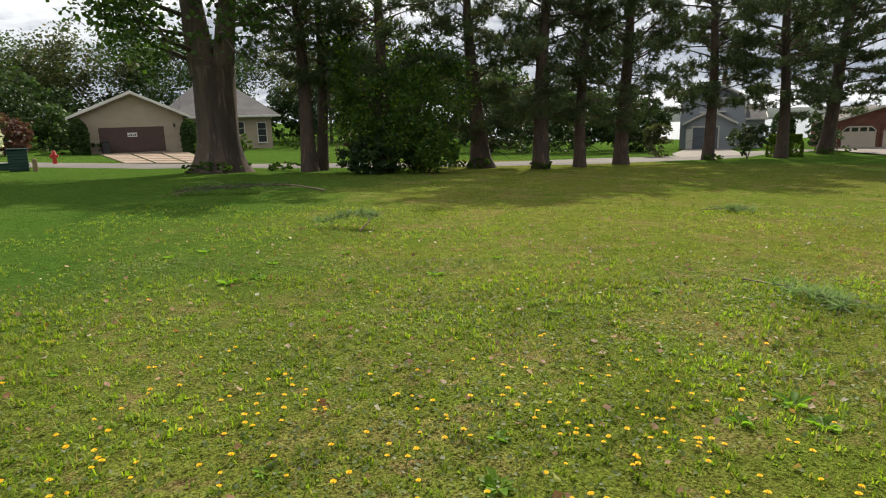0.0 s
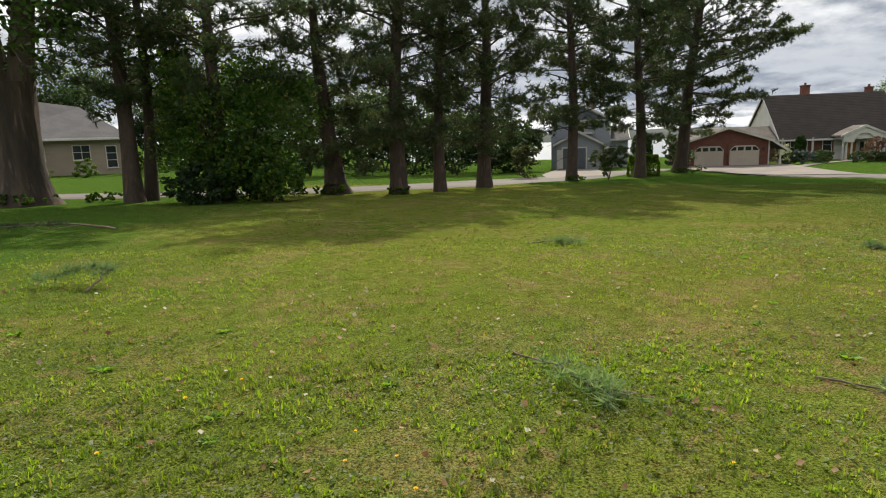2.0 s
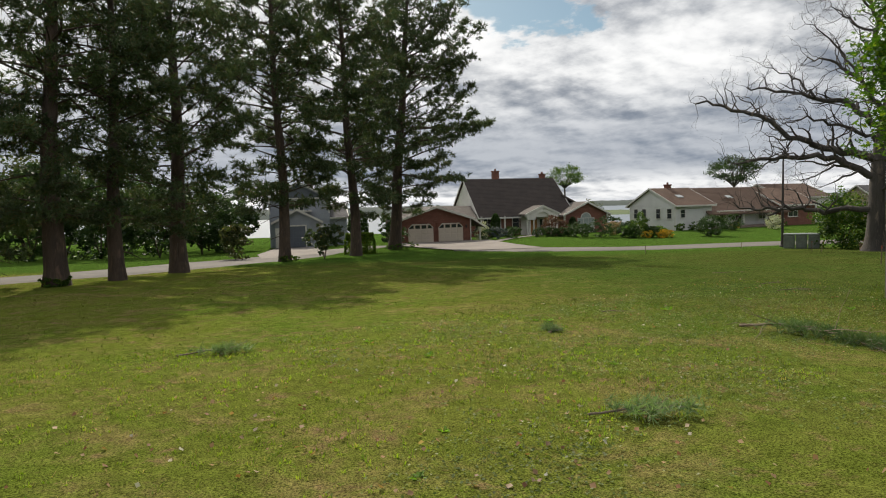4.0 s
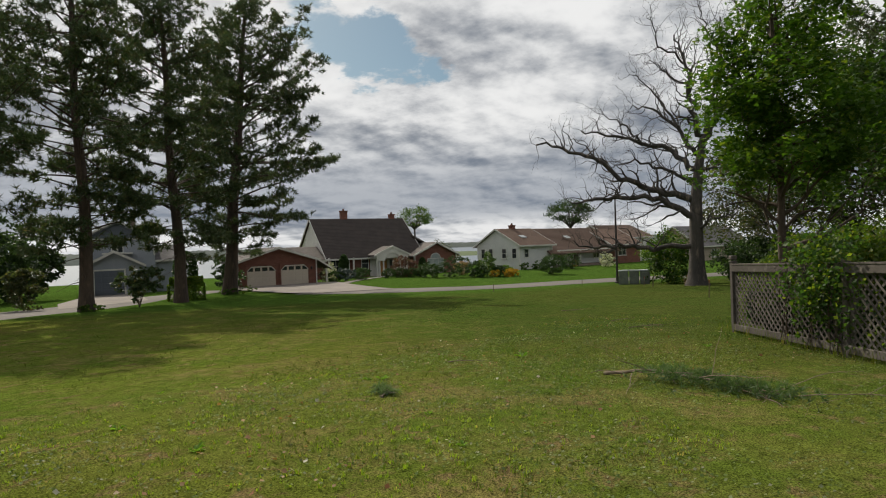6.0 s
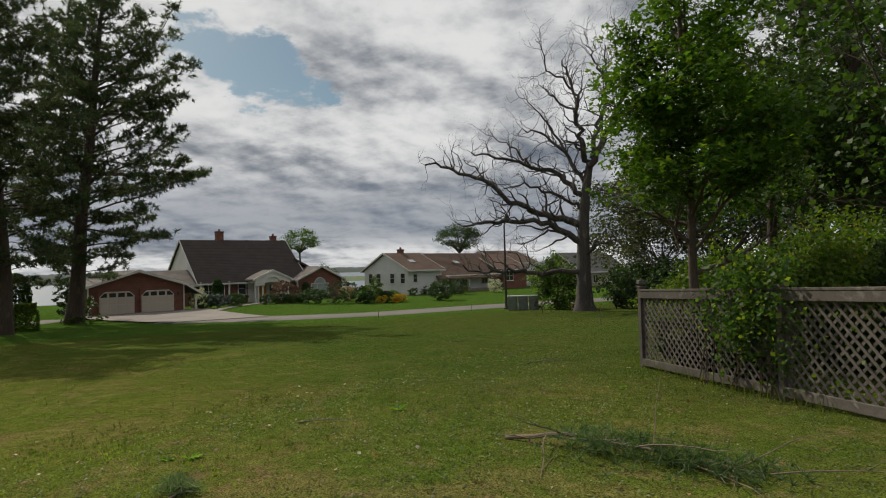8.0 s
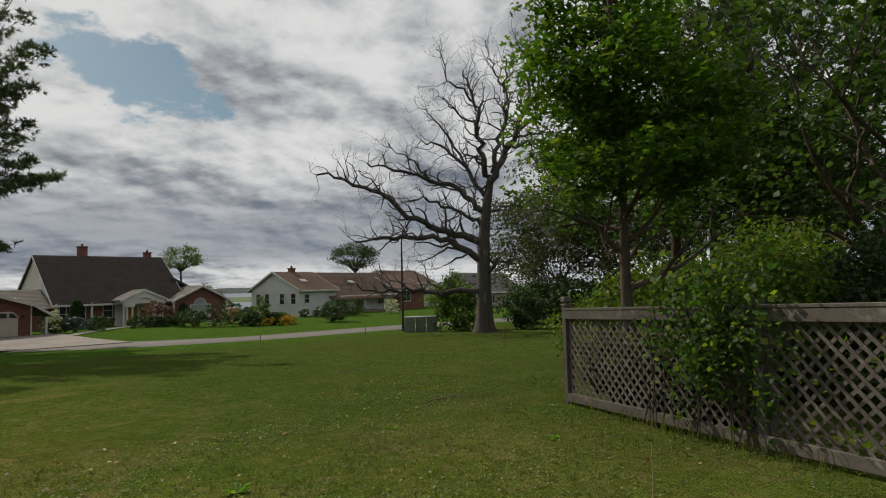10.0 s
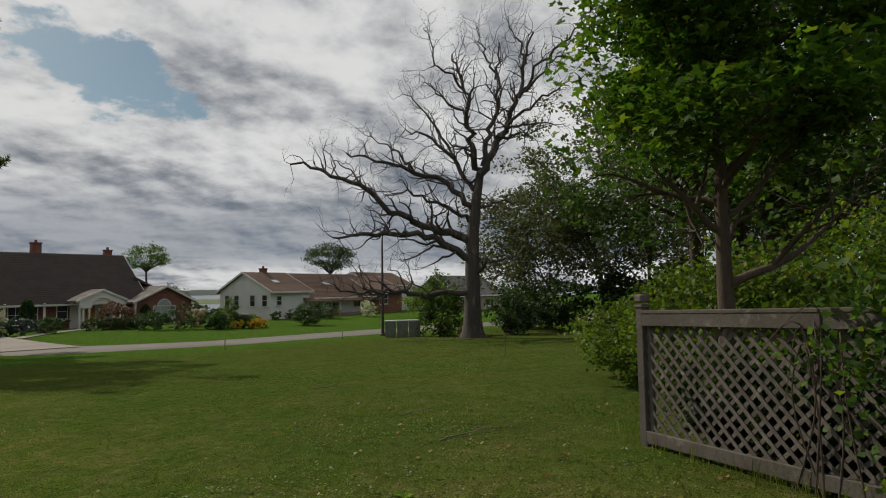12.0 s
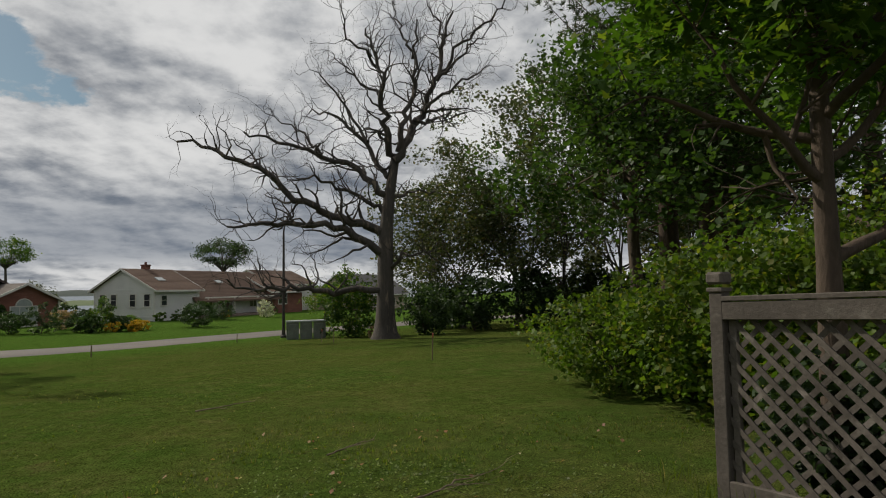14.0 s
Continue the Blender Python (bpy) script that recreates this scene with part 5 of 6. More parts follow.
green_box(-19.5, 27.6)
gb = thing("utility_box", pose(-20.6, 28.6, gzf(-20.6, 28.6), 0, 0, 30), "low green utility lid beside the ribbed box", "utility box")
part("body", block((0.9, 0.6, 0.28), (0, 0, 0), 0.05), M_GREENBOX, gb)
part("lid", block((0.96, 0.66, 0.05), (0, 0, 0.28), 0.02), M_GREENBOX, gb)
bo = thing("bollard", pose(-18.7, 27.5, gzf(-18.7, 27.5)), "short weathered wooden post by the road", "bollard")
part("post", lathe([(0.1, 0), (0.1, 0.52), (0.07, 0.57)], 10), M_POST, bo)
wb = thing("wheelie_bin", pose(-29.0, 51.6, gzf(-29.0, 51.6), 0, 0, 28), "dark wheeled bin beside the garage door", "bin")
b = block((0.58, 0.6, 0.95), (0, 0, 0.05), 0.03)
part("body", b, M_BIN, wb)
part("lid", block((0.64, 0.7, 0.08), (0, -0.02, 1.0), 0.03), M_BIN, wb)
for s in (-1, 1):
    w = lathe([(0.1, 0), (0.1, 0.05)], 12)
    bmesh.ops.rotate(w, verts=w.verts, matrix=Matrix.Rotation(radians(90), 3, "Y"))
    part("wheel", w, M_TYRE, wb).location = (0.27 * s, 0.27, 0.1)

# clipped hedge by the grey house drive
hb = thing("clipped_hedge", pose(25.6, 48.3, gzf(25.6, 48.3), 0, 0, -25), "clipped two-tier green hedge block", "hedge")
rh = np.random.default_rng(21)
for nm, w, d, z0, z1 in (("lower_tier", 1.25, 0.8, 0.0, 1.15), ("upper_tier", 1.1, 0.7, 1.22, 1.65)):
    q = rh.uniform(-1, 1, (3200, 3))
    ax = rh.integers(0, 3, 3200)
    q[np.arange(3200), ax] = np.sign(q[np.arange(3200), ax]) * rh.uniform(0.9, 1.0, 3200)
    leaf_mesh(nm, q * [w, d, (z1 - z0) / 2] + [0, 0, (z0 + z1) / 2], 0.1, M_LEAF_HEDGE, hb)
cedar(26.8, 51.0, 3.6, 0.9, 88, "tall dark cedar behind the clipped hedge")
bush("shrub", 32.8, 55.5, (1.2, 1.0, 1.5), M_LEAF_DARK, 0.16, 1800, 89, "dark shrub beside the brick garage")

# gardens of the brick house
BALLS = [(45.9, 57.6, 0.75), (49.3, 57.1, 0.9), (52.9, 56.6, 0.75), (53.9, 55.8, 0.72), (54.8, 54.9, 0.7), (55.6, 54.2, 0.72), (61.0, 59.8, 0.8), (62.2, 58.8, 0.8), (50.6, 59.4, 0.7)]
for k, (x, y, s) in enumerate(BALLS):
    bush("box_ball", x, y, (s, s, s * 0.74), M_BOX, 0.075, 2200, 90 + k, "clipped round evergreen in the front bed", "shrub", "clipped balls", lump=0.05, hollow=0.85, stems=2)
bush("shrub", 47.4, 57.3, (1.6, 0.9, 0.7), M_BLUESPRUCE, 0.12, 1800, 101, "low spreading blue spruce", lump=0.15)
bush("shrub", 46.6, 59.3, (1.0, 0.8, 1.0), M_WHITE_FL, 0.14, 1300, 102, "shrub with white flower heads")
bush("shrub", 55.7, 56.9, (1.8, 1.3, 1.15), M_LEAF_RED, 0.13, 3000, 103, "rounded burning bush turning red", lump=0.1, hollow=0.75)
cedar(53.4, 65.3, 3.0, 0.6, 104, "narrow dark conifer by the window")
cedar(63.6, 61.6, 2.2, 0.5, 105, "narrow dark conifer by the wing")
for k, (x, y, a, h) in enumerate([(55.5, 64.8, 1.6, 0.6), (63.5, 60.0, 2.0, 0.7), (66.5, 57.5, 1.5, 1.1)]):
    bush("shrub", x, y, (a, 0.8, h), M_BOX, 0.12, 1500, 106 + k, "dark foundation shrub before the brick wall")
bush("shrub", 60.6, 52.2, (1.2, 1.0, 0.9), M_PEACH, 0.13, 1500, 110, "hydrangea with fading peach flowers")
bush("shrub", 74.2, 67.5, (3.0, 2.0, 2.2), M_LEAF_GREY, 0.16, 2200, 111, "airy grey-green shrub against the bay", lump=0.4, hollow=0.25)
# island bed between the two houses
ISLE = [(58.5, 48.6, 1.1, 0.95, M_LEAF_DARK), (59.9, 47.8, 1.0, 1.35, M_LEAF_SHRUB), (58.0, 47.2, 0.9, 0.75, M_BOX), (60.4, 46.6, 0.9, 0.6, M_BOX), (61.6, 46.4, 0.9, 0.6, M_LIME), (56.6, 50.4, 1.2, 1.0, M_LEAF_DARK), (63.0, 50.7, 1.2, 0.8, M_LEAF_SHRUB), (55.2, 52.0, 1.3, 0.8, M_BOX)]
for k, (x, y, a, h, m) in enumerate(ISLE):
    bush("shrub", x, y, (a, a, h), m, 0.12, 1500, 120 + k, "garden shrub in the island bed", "shrub", "island bed")
for k, (x, y) in enumerate([(59.3, 46.4), (61.2, 45.4), (62.2, 45.7), (60.4, 45.2), (82.0, 49.6)]):
    bush("flower_clump", x, y, (0.65, 0.55, 0.42), M_GOLD, 0.1, 900, 130 + k, "clump of golden flowers", "flowers", "golden flowers", stems=3)
bush("shrub", 66.6, 43.4, (1.65, 1.4, 1.15), M_BOX, 0.12, 3200, 140, "large rounded dark shrub on the lawn", hollow=0.7, lump=0.12)
bush("shrub", 77.0, 47.2, (1.8, 1.0, 1.0), M_BOX, 0.12, 1800, 141, "dark shrub by the white porch")
bush("shrub", 83.5, 45.4, (1.3, 1.0, 1.0), M_WHITE_FL, 0.13, 1500, 142, "white flowering shrub by the porch")
for k, (x, a) in enumerate([(72.0, 1.2), (74.2, 0.9), (76.2, 1.0), (90.0, 1.6)]):
    bush("shrub", x, 51.4 - (x - 70) * 0.176, (a, 0.6, 0.5), M_LEAF_SHRUB, 0.11, 900, 145 + k, "foundation planting along the white wall", "shrub", "white house planting")


def windswept(x, y, z, h, spread, crown_h, mat, seed, label, n=90):
    """A flat-topped tree with forked bare stem and a dense cap of foliage."""
    r = np.random.default_rng(seed)
    root = thing("tree", pose(x, y, z), label, "tree", "windswept trees")
    t = Tubes()
    base = h - crown_h
    t.add(curve_pts([(0, 0, 0), (0.1, 0, base * 0.5), (-0.1, 0, base)], 8), np.linspace(0.26, 0.16, 8), 8, 0.05)
    cc = blob_points(n, (0, 0, base + crown_h * 0.52), (spread, spread, crown_h * 0.45), 0.5, 0.2, seed)
    for k in range(0, n, 3):
        t.add(curve_pts([(-0.1, 0, base * 0.92), (cc[k][0] * 0.4, cc[k][1] * 0.4, base + (cc[k][2] - base) * 0.5), cc[k]], 7), np.linspace(0.09, 0.015, 7), 4)
    t.build("trunk", M_BARK_DEAD, root)
    c = np.repeat(cc, 45, 0) + r.normal(size=(n * 45, 3)) * [0.42, 0.42, 0.22]
    leaf_mesh("crown", c, 0.2, mat, root, flat=0.4)


windswept(98.2, 97.2, -2.8, 12.8, 4.2, 4.4, M_LEAF_SHRUB, 400, "flat-topped windswept tree behind the brick house")
windswept(101.0, 61.0, -2.6, 11.8, 4.4, 5.0, M_LEAF_DARK, 401, "dark windswept pine behind the white house", 110)
broadleaf("tree", 84.0, 38.0, 1.6, 0.08, 1.6, 4.4, M_BARK_YOUNG, M_LEAF_HEDGE, 0.16, 2200, 402, "small bright green garden tree", limbs=6)

# far shores of the bay
far_shore("shore_near", 38, 60, 520, -8.1, -4.2, M_FARLAND, "low green spit across the bay", 3, 0.3)
far_shore("shore_far", 5, 75, 2100, -8.2, 16, M_FARWOOD, "far wooded shore under the clouds", 4, 0.5, 200)
far_shore("shore_left", 0, 37, 900, -8.1, 9, M_FARWOOD, "wooded shore across the bay", 5, 0.4, 100)


def dead_tree():
    """A leafless tree whose limbs reach mostly to one side; s runs across, h up."""
    bx, by = 48.1, 20.35
    root = thing("dead_tree", pose(bx, by, gzf(bx, by) - 0.1, 0, 0, -70), "large leafless dead tree with dark twisting limbs", "tree")
    r = np.random.default_rng(17)
    trunk = Tubes()
    hs = np.array([0, 0.5, 1.2, 2.5, 4.5, 6.2, 8.0, 9.9])
    cx = np.array([0, 0, 0.02, 0.02, 0.05, 0.12, 0.3, 0.6])
    trunk.add(np.stack([cx, 0 * cx, hs], -1), [0.9, 0.66, 0.55, 0.47, 0.43, 0.38, 0.31, 0.25], 18, 0.05)
    trunk.build("trunk", M_BARK_DEAD, root, "grey trunk with peeling bark")
    limbs = Tubes()
    LIMBS = [
        ([(0.6, 9.9), (0.15, 11.5), (0.0, 13.4), (-0.3, 15.2), (-1.0, 17.3)], 0.22),
        ([(0.6, 9.9), (1.7, 11.8), (2.3, 12.8), (3.1, 14.6), (3.6, 16.8), (4.0, 18.8)], 0.25),
        ([(0.8, 10.4), (1.2, 12.7), (1.8, 14.0), (1.7, 15.8), (2.0, 18.0)], 0.18),
        ([(1.7, 12.2), (3.2, 12.4), (4.8, 12.9)], 0.12),
        ([(0.1, 8.0), (-1.6, 9.6), (-3.4, 10.2), (-5.6, 11.0), (-7.6, 11.4)], 0.20),
        ([(0.0, 5.9), (-2.2, 6.7), (-4.4, 7.5), (-6.4, 9.2), (-8.8, 10.2), (-10.6, 10.5)], 0.26),
        ([(0.0, 4.8), (-2.2, 6.1), (-4.4, 6.4), (-6.6, 6.3), (-8.0, 6.1)], 0.24),
        ([(-1.4, 5.5), (-2.7, 5.5), (-4.2, 4.7)], 0.10),
        ([(0.0, 2.8), (-3.3, 2.8), (-5.1, 3.0), (-6.9, 2.8), (-8.4, 3.4)], 0.19),
        ([(0.3, 7.7), (1.5, 8.4), (3.5, 8.4)], 0.13),
        ([(0.1, 4.1), (1.4, 4.7), (2.4, 4.9)], 0.12),
        ([(0.3, 9.6), (-1.4, 9.7)], 0.08),
        ([(2.3, 12.8), (4.2, 14.2), (6.0, 15.4)], 0.11),
        ([(3.1, 14.6), (4.8, 16.2), (6.2, 17.6)], 0.10),
        ([(0.0, 13.4), (-1.6, 15.0), (-2.6, 16.6)], 0.10),
        ([(0.2, 9.0), (-0.9, 11.0), (-2.6, 12.6), (-4.2, 13.0)], 0.16),
        ([(0.0, 6.9), (-1.6, 8.2), (-3.8, 8.9), (-5.0, 8.6)], 0.14),
        ([(3.1, 14.6), (4.4, 16.6), (6.2, 18.3), (7.6, 19.4)], 0.11),
        ([(3.6, 16.8), (3.3, 18.4), (2.6, 20.0)], 0.09),
        ([(1.7, 15.8), (1.0, 17.6), (0.6, 19.4)], 0.09),
        ([(-0.3, 15.2), (-1.9, 16.4), (-2.7, 18.2)], 0.09),
        ([(2.3, 12.8), (4.0, 13.2), (5.6, 13.0)], 0.09),
        ([(-0.9, 11.0), (-2.2, 13.6), (-3.9, 15.2)], 0.10),
        ([(-3.4, 10.2), (-4.6, 11.8), (-6.6, 13.0)], 0.09),
    ]
    for line, rad in LIMBS:
        n = len(line) * 4
        c = curve_pts([(s, 0, h) for s, h in line], n)
        c[:, 1] += np.cumsum(r.normal(size=n)) * 0.16 + r.uniform(-1, 1) * np.linspace(0, 1.8, n)
        c[1:, 0] += r.normal(size=n - 1) * 0.10
        c[1:, 2] += r.normal(size=n - 1) * 0.10
        rr = rad * (1 - 0.78 * np.linspace(0, 1, n))
        limbs.add(c, rr, 8)
        for k in range(2, n):
            for _ in range(2 if k > n // 3 else 1):
                if r.uniform() < 0.2:
                    continue
                d = c[k] - c[k - 1]
                d = d / (np.linalg.norm(d) + 1e-9) + r.normal(size=3) * 0.7 + [0, 0, 0.35]
                grow(limbs, c[k], d, r.uniform(1.0, 2.5) * (1.15 - 0.35 * k / n), max(0.018, rr[k] * 0.45), 2, r, 0.8, None, 0.12, 4, 2, 0.62)
    limbs.build("limb", M_BARK_DEAD, root, "twisting leafless limbs and fine twigs")


dead_tree()
bush("shrub", 51.2, 23.6, (2.1, 1.6, 1.9), M_LEAF_SHRUB, 0.14, 5200, 150, "leafy shrub beside the dead trunk", lump=0.3)
bush("shrub", 52.0, 19.0, (1.8, 1.6, 1.5), M_LEAF_DARK, 0.15, 3200, 151, "dark shrub behind the dead trunk", lump=0.3)
bush("shrub", 49.4, 21.4, (0.5, 0.5, 0.3), M_PEACH, 0.1, 500, 152, "dry weeds at the foot of the dead trunk")

# neighbouring roofs behind the dead tree
nh = thing("grey_roof_house", pose(104.0, 40.0, -2.9, 0, 0, -15), "house with grey roof behind the shrubs", "house")
gable(nh, 0, 14, 0, 9, 0, 3.0, 6.0, "x", M_BEIGE, M_ROOF_GREY, 0.5)
window(nh, 4, 1.0, 1.4, 1.2, -0.02)
window(nh, 9, 1.0, 1.4, 1.2, -0.02)

# wood on the far side of the lawn
GREY = [(61, 18.0, 12.0, 3.2), (61, 14.0, 15.5, 3.8), (61, 10.5, 16.5, 4.4), (56, 7.0, 15, 4.4), (70, 14, 17, 4.5), (56, 2.5, 14, 4.2), (70, 21, 11, 4), (64, 1.0, 14, 4.5)]
for k, (x, y, h, w) in enumerate(GREY):
    broadleaf("tree", x, y, h * 0.3, 0.17, w * 0.8, h, M_BARK_DEAD, M_LEAF_GREY, 0.20, 9000, 220 + k, "grey-green poplar with thin foliage", "tree", "poplars by the lawn", 8, 2, clump=0.62)
for k, (x, y, a, h) in enumerate([(56, 16.5, 2.4, 1.7), (58.5, 12.5, 2.8, 2.2), (60, 8.6, 2.8, 2.4), (57, 5.0, 3.0, 2.2), (55, 1.0, 3.2, 2.4), (62, 20.0, 2.4, 1.8), (54, -4, 3.4, 2.6)]):
    bush("shrub", x, y, (a, 2.0, h), M_LEAF_DARK, 0.2, 3600, 160 + k, "dark shrub under the poplars", "shrub", "undergrowth", lump=0.3)


def big_dark_tree(x, y, h, seed, reach, bare, thick=0.55, group="dark conifers"):
    root = pine(x, y, h, thick, bare, reach, (0.6, 0.3), seed, label="large dark conifer with heavy spreading limbs", tufts=0.7, thin=0.1)
    root["group"] = group
    return root


big_dark_tree(39.1, 5.1, 17, 61, 5.4, 5.6, 0.75)
big_dark_tree(41.2, 6.6, 16, 64, 5.0, 4.4, 0.5)
big_dark_tree(41.0, -1.0, 15, 62, 6.0, 3.0)
big_dark_tree(29.0, -4.0, 15, 63, 6.0, 2.4)
broadleaf("tree", 31.0, 2.0, 3.2, 0.3, 4.6, 12.5, M_BARK_MAPLE, M_LEAF_OLD, 0.2, 9000, 240, "dark leafy tree behind the fence", limbs=9, depth=2, clump=0.6)
broadleaf("tree", 38.0, 8.3, 7.6, 0.26, 1.7, 13.6, M_BARK_MAPLE, M_LEAF_OLD, 0.15, 14000, 241, "tall green leafy tree behind the hedge", limbs=12, depth=2, clump=0.6)
broadleaf("tree", 46.0, 3.0, 6.0, 0.3, 2.8, 14, M_BARK_MAPLE, M_LEAF_SHRUB, 0.2, 9000, 243, "tall leafy tree behind the hedge", limbs=10, depth=2, clump=0.6)
broadleaf("tree", 24.5, -3.0, 3.0, 0.25, 4.2, 10, M_BARK_MAPLE, M_LEAF_OLD, 0.2, 7000, 242, "dark leafy tree behind the fence", limbs=9, depth=2, clump=0.6)


def young_maple():
    x, y = 21.3, 8.78
    r = np.random.default_rng(29)
    root = thing("young_maple", pose(x, y, gzf(x, y) - 0.05), "young maple with bright green lobed leaves behind the fence", "tree")
    t, tips = Tubes(), []
    t.add(curve_pts([(0, 0, 0), (0.03, 0, 1.2), (-0.02, 0.02, 2.3), (0.05, 0, 4.5), (0.0, 0.1, 7.4)], 18), np.linspace(0.135, 0.04, 18), 12, 0.05)
    for k in range(26):
        a, h = k * 2.4 + r.uniform(-0.3, 0.3), 2.4 + 4.8 * (k / 26)
        grow(t, (0, 0, h), (math.cos(a), math.sin(a), 0.6), 1.2 * (1.2 - 0.5 * k / 26), 0.05, 2, r, 0.35, tips, 0.02, 5, 3, 0.62)
    grow(t, (0, 0, 1.95), (0.35, -1.0, 0.55), 1.9, 0.065, 2, r, 0.2, tips, 0.05)
    t.build("trunk", M_BARK_YOUNG, root, "grey-brown trunk with a low side limb")
    tp = np.array([q[0] for q in tips])
    tp = tp[(tp[:, 2] > 3.45) & (np.hypot(tp[:, 0], tp[:, 1]) < 2.4)]
    # a crown held in on the open side, narrower towards the top
    tp = tp[0.9 * tp[:, 1] - 0.4 * tp[:, 0] < 2.25 - 0.10 * np.maximum(0, tp[:, 2] - 5.0)]
    c = np.repeat(tp, 58, 0)
    c = c + np.clip(r.normal(size=c.shape), -1.6, 1.6) * [0.23, 0.23, 0.16]
    lobed_mesh("crown", c, 0.125, M_LEAF_MAPLE, root, flat=0.9)


young_maple()


# ---- the lattice fence ----
def fence():
    ex, ey = 20.90, 9.76
    px, py = 18.05, 7.06
    ln = math.hypot(ex - px, ey - py)
    ang = math.degrees(math.atan2(py - ey, px - ex))
    root = thing("lattice_fence", pose(ex, ey, 0, 0, 0, ang), "weathered grey lattice fence panels between square posts", "fence")
    s = gzf(px, py) - gzf(ex, ey)
    z0 = gzf(ex, ey)
    def zz(d):
        return z0 + s * d / ln
    def sloped(name, d0, d1, za, zb, t, y, cap=False):
        b = prism([(d0, zz(d0) + za), (d1, zz(d1) + za), (d1, zz(d1) + zb), (d0, zz(d0) + zb)], y - t / 2, y + t / 2)
        bmesh.ops.bevel(b, geom=b.edges[:], offset=0.006, segments=1, affect="EDGES")
        return part(name, b, M_FENCE, root)
    for k in range(4):
        d = k * ln
        p = part("post", block((0.115, 0.115, 1.78), (d, 0, zz(d) - 0.1), 0.008), M_FENCE, root)
        if k == 0:
            part("post_collar", block((0.14, 0.14, 0.035), (d, 0, zz(d) + 1.66), 0.006), M_FENCE, p)
            part("post_cap", block((0.15, 0.15, 0.10), (d, 0, zz(d) + 1.72), 0.02), M_FENCE, p)
        part("batten", block((0.06, 0.05, 1.45), (d + 0.10, 0.02, zz(d) + 0.1), 0.006), M_FENCE, root)
    for k in range(3):
        d0, d1 = k * ln + 0.06, (k + 1) * ln - 0.06
        sloped("top_cap", d0, d1, 1.585, 1.625, 0.15, 0.0)
        sloped("top_rail", d0, d1, 1.44, 1.58, 0.045, -0.045)
        sloped("bottom_rail", d0, d1, 0.06, 0.20, 0.045, -0.045)
        # laths in two crossing layers
        lo, hi = 0.16, 1.46
        h = hi - lo
        step, w = 0.165, 0.040
        for layer, yy in ((1, 0.012), (-1, -0.006)):
            q = d0 - h
            while q < d1 + h:
                a0, a1 = (q, q + h) if layer > 0 else (q + h, q)
                lim = [(max(d0, min(d1, a0)), a0), (max(d0, min(d1, a1)), a1)]
                if not (min(a0, a1) > d1 or max(a0, a1) < d0):
                    def zat(a):
                        return lo + h * (a - a0) / (a1 - a0)
                    xa, xb = lim[0][0], lim[1][0]
                    if abs(xa - xb) > 0.04:
                        za, zb = zat(xa), zat(xb)
                        k2 = w * 0.5 * 1.414
                        b = prism([(xa, zz(xa) + za - k2), (xb, zz(xb) + zb - k2), (xb, zz(xb) + zb + k2), (xa, zz(xa) + za + k2)], yy - 0.005, yy + 0.005)
                        part("lath", b, M_FENCE, root)
                q += step
    # vine over the second post
    r = np.random.default_rng(77)
    v = thing("climbing_vine", pose(ex, ey, 0, 0, 0, ang), "leafy green vine climbing over the fence", "vine")
    t = Tubes()
    cs = []
    for k in range(16):
        d = r.uniform(ln - 2.0, ln + 0.15)
        top = 1.6 + r.uniform(-0.2, 0.35)
        pts = curve_pts([(d + r.uniform(-0.2, 0.2), -0.06, zz(d) - 0.02), (d + r.uniform(-0.3, 0.3), -0.08, zz(d) + 0.8), (d, -0.06, zz(d) + top), (d + r.uniform(-0.4, 0.4), -0.25, zz(d) + top - r.uniform(0.1, 0.9))], 12)
        t.add(pts, np.linspace(0.012, 0.004, 12), 4)
    t.build("stem", M_BARK_YOUNG, v)
    n = 150
    cd = np.clip(r.normal(ln - 0.45, 0.5, n), ln - 1.8, ln + 0.4)
    ch = np.clip(r.normal(1.3, 0.42, n), 0.35, 2.15)
    c = np.stack([cd, r.normal(-0.12, 0.14, n), z0 + s * cd / ln + ch], -1)
    c = np.repeat(c, 17, 0) + r.normal(size=(n * 17, 3)) * [0.12, 0.08, 0.12]
    leaf_mesh("leaf_mass", c, 0.066, M_LEAF_SHRUB, v, flat=0.2)
    few = np.stack([r.uniform(0.2, 3 * ln, 260), r.normal(-0.03, 0.05, 260), 0 * r.uniform(0, 1, 260)], -1)
    few[:, 2] = z0 + s * few[:, 0] / ln + r.uniform(0.15, 1.5, 260)
    near = few[few[:, 0] > ln * 1.1]
    leaf_mesh("stray_leaf", np.repeat(near, 3, 0) + r.normal(size=(len(near) * 3, 3)) * 0.05, 0.05, M_LEAF_HEDGE, v)
    return root


fence()
# leafy hedge behind the fence and beyond its end
HEDGE = [(27.8, 9.9, 1.5, 0.9), (26.3, 8.9, 1.4, 1.1), (24.9, 8.5, 1.35, 1.25), (23.4, 8.1, 1.1, 1.2), (25.6, 6.6, 1.6, 1.55), (23.6, 6.2, 1.5, 1.55), (21.8, 6.4, 1.1, 1.2), (21.6, 4.4, 1.5, 1.5), (19.6, 4.0, 1.3, 1.35), (19.0, 2.2, 1.5, 1.5), (17.2, 1.8, 1.3, 1.3), (20.9, 7.7, 0.8, 0.9)]
for k, (x, y, a, h) in enumerate([(20.9, 8.9, 0.5, 0.55), (20.2, 8.2, 0.5, 0.5), (19.5, 7.5, 0.5, 0.5)]):
    bush("shrub", x, y, (a, a, h), M_LEAF_DARK, 0.07, 2600, 520 + k, "dark shaded shrub close behind the lattice", "shrub", "undergrowth", stems=4)
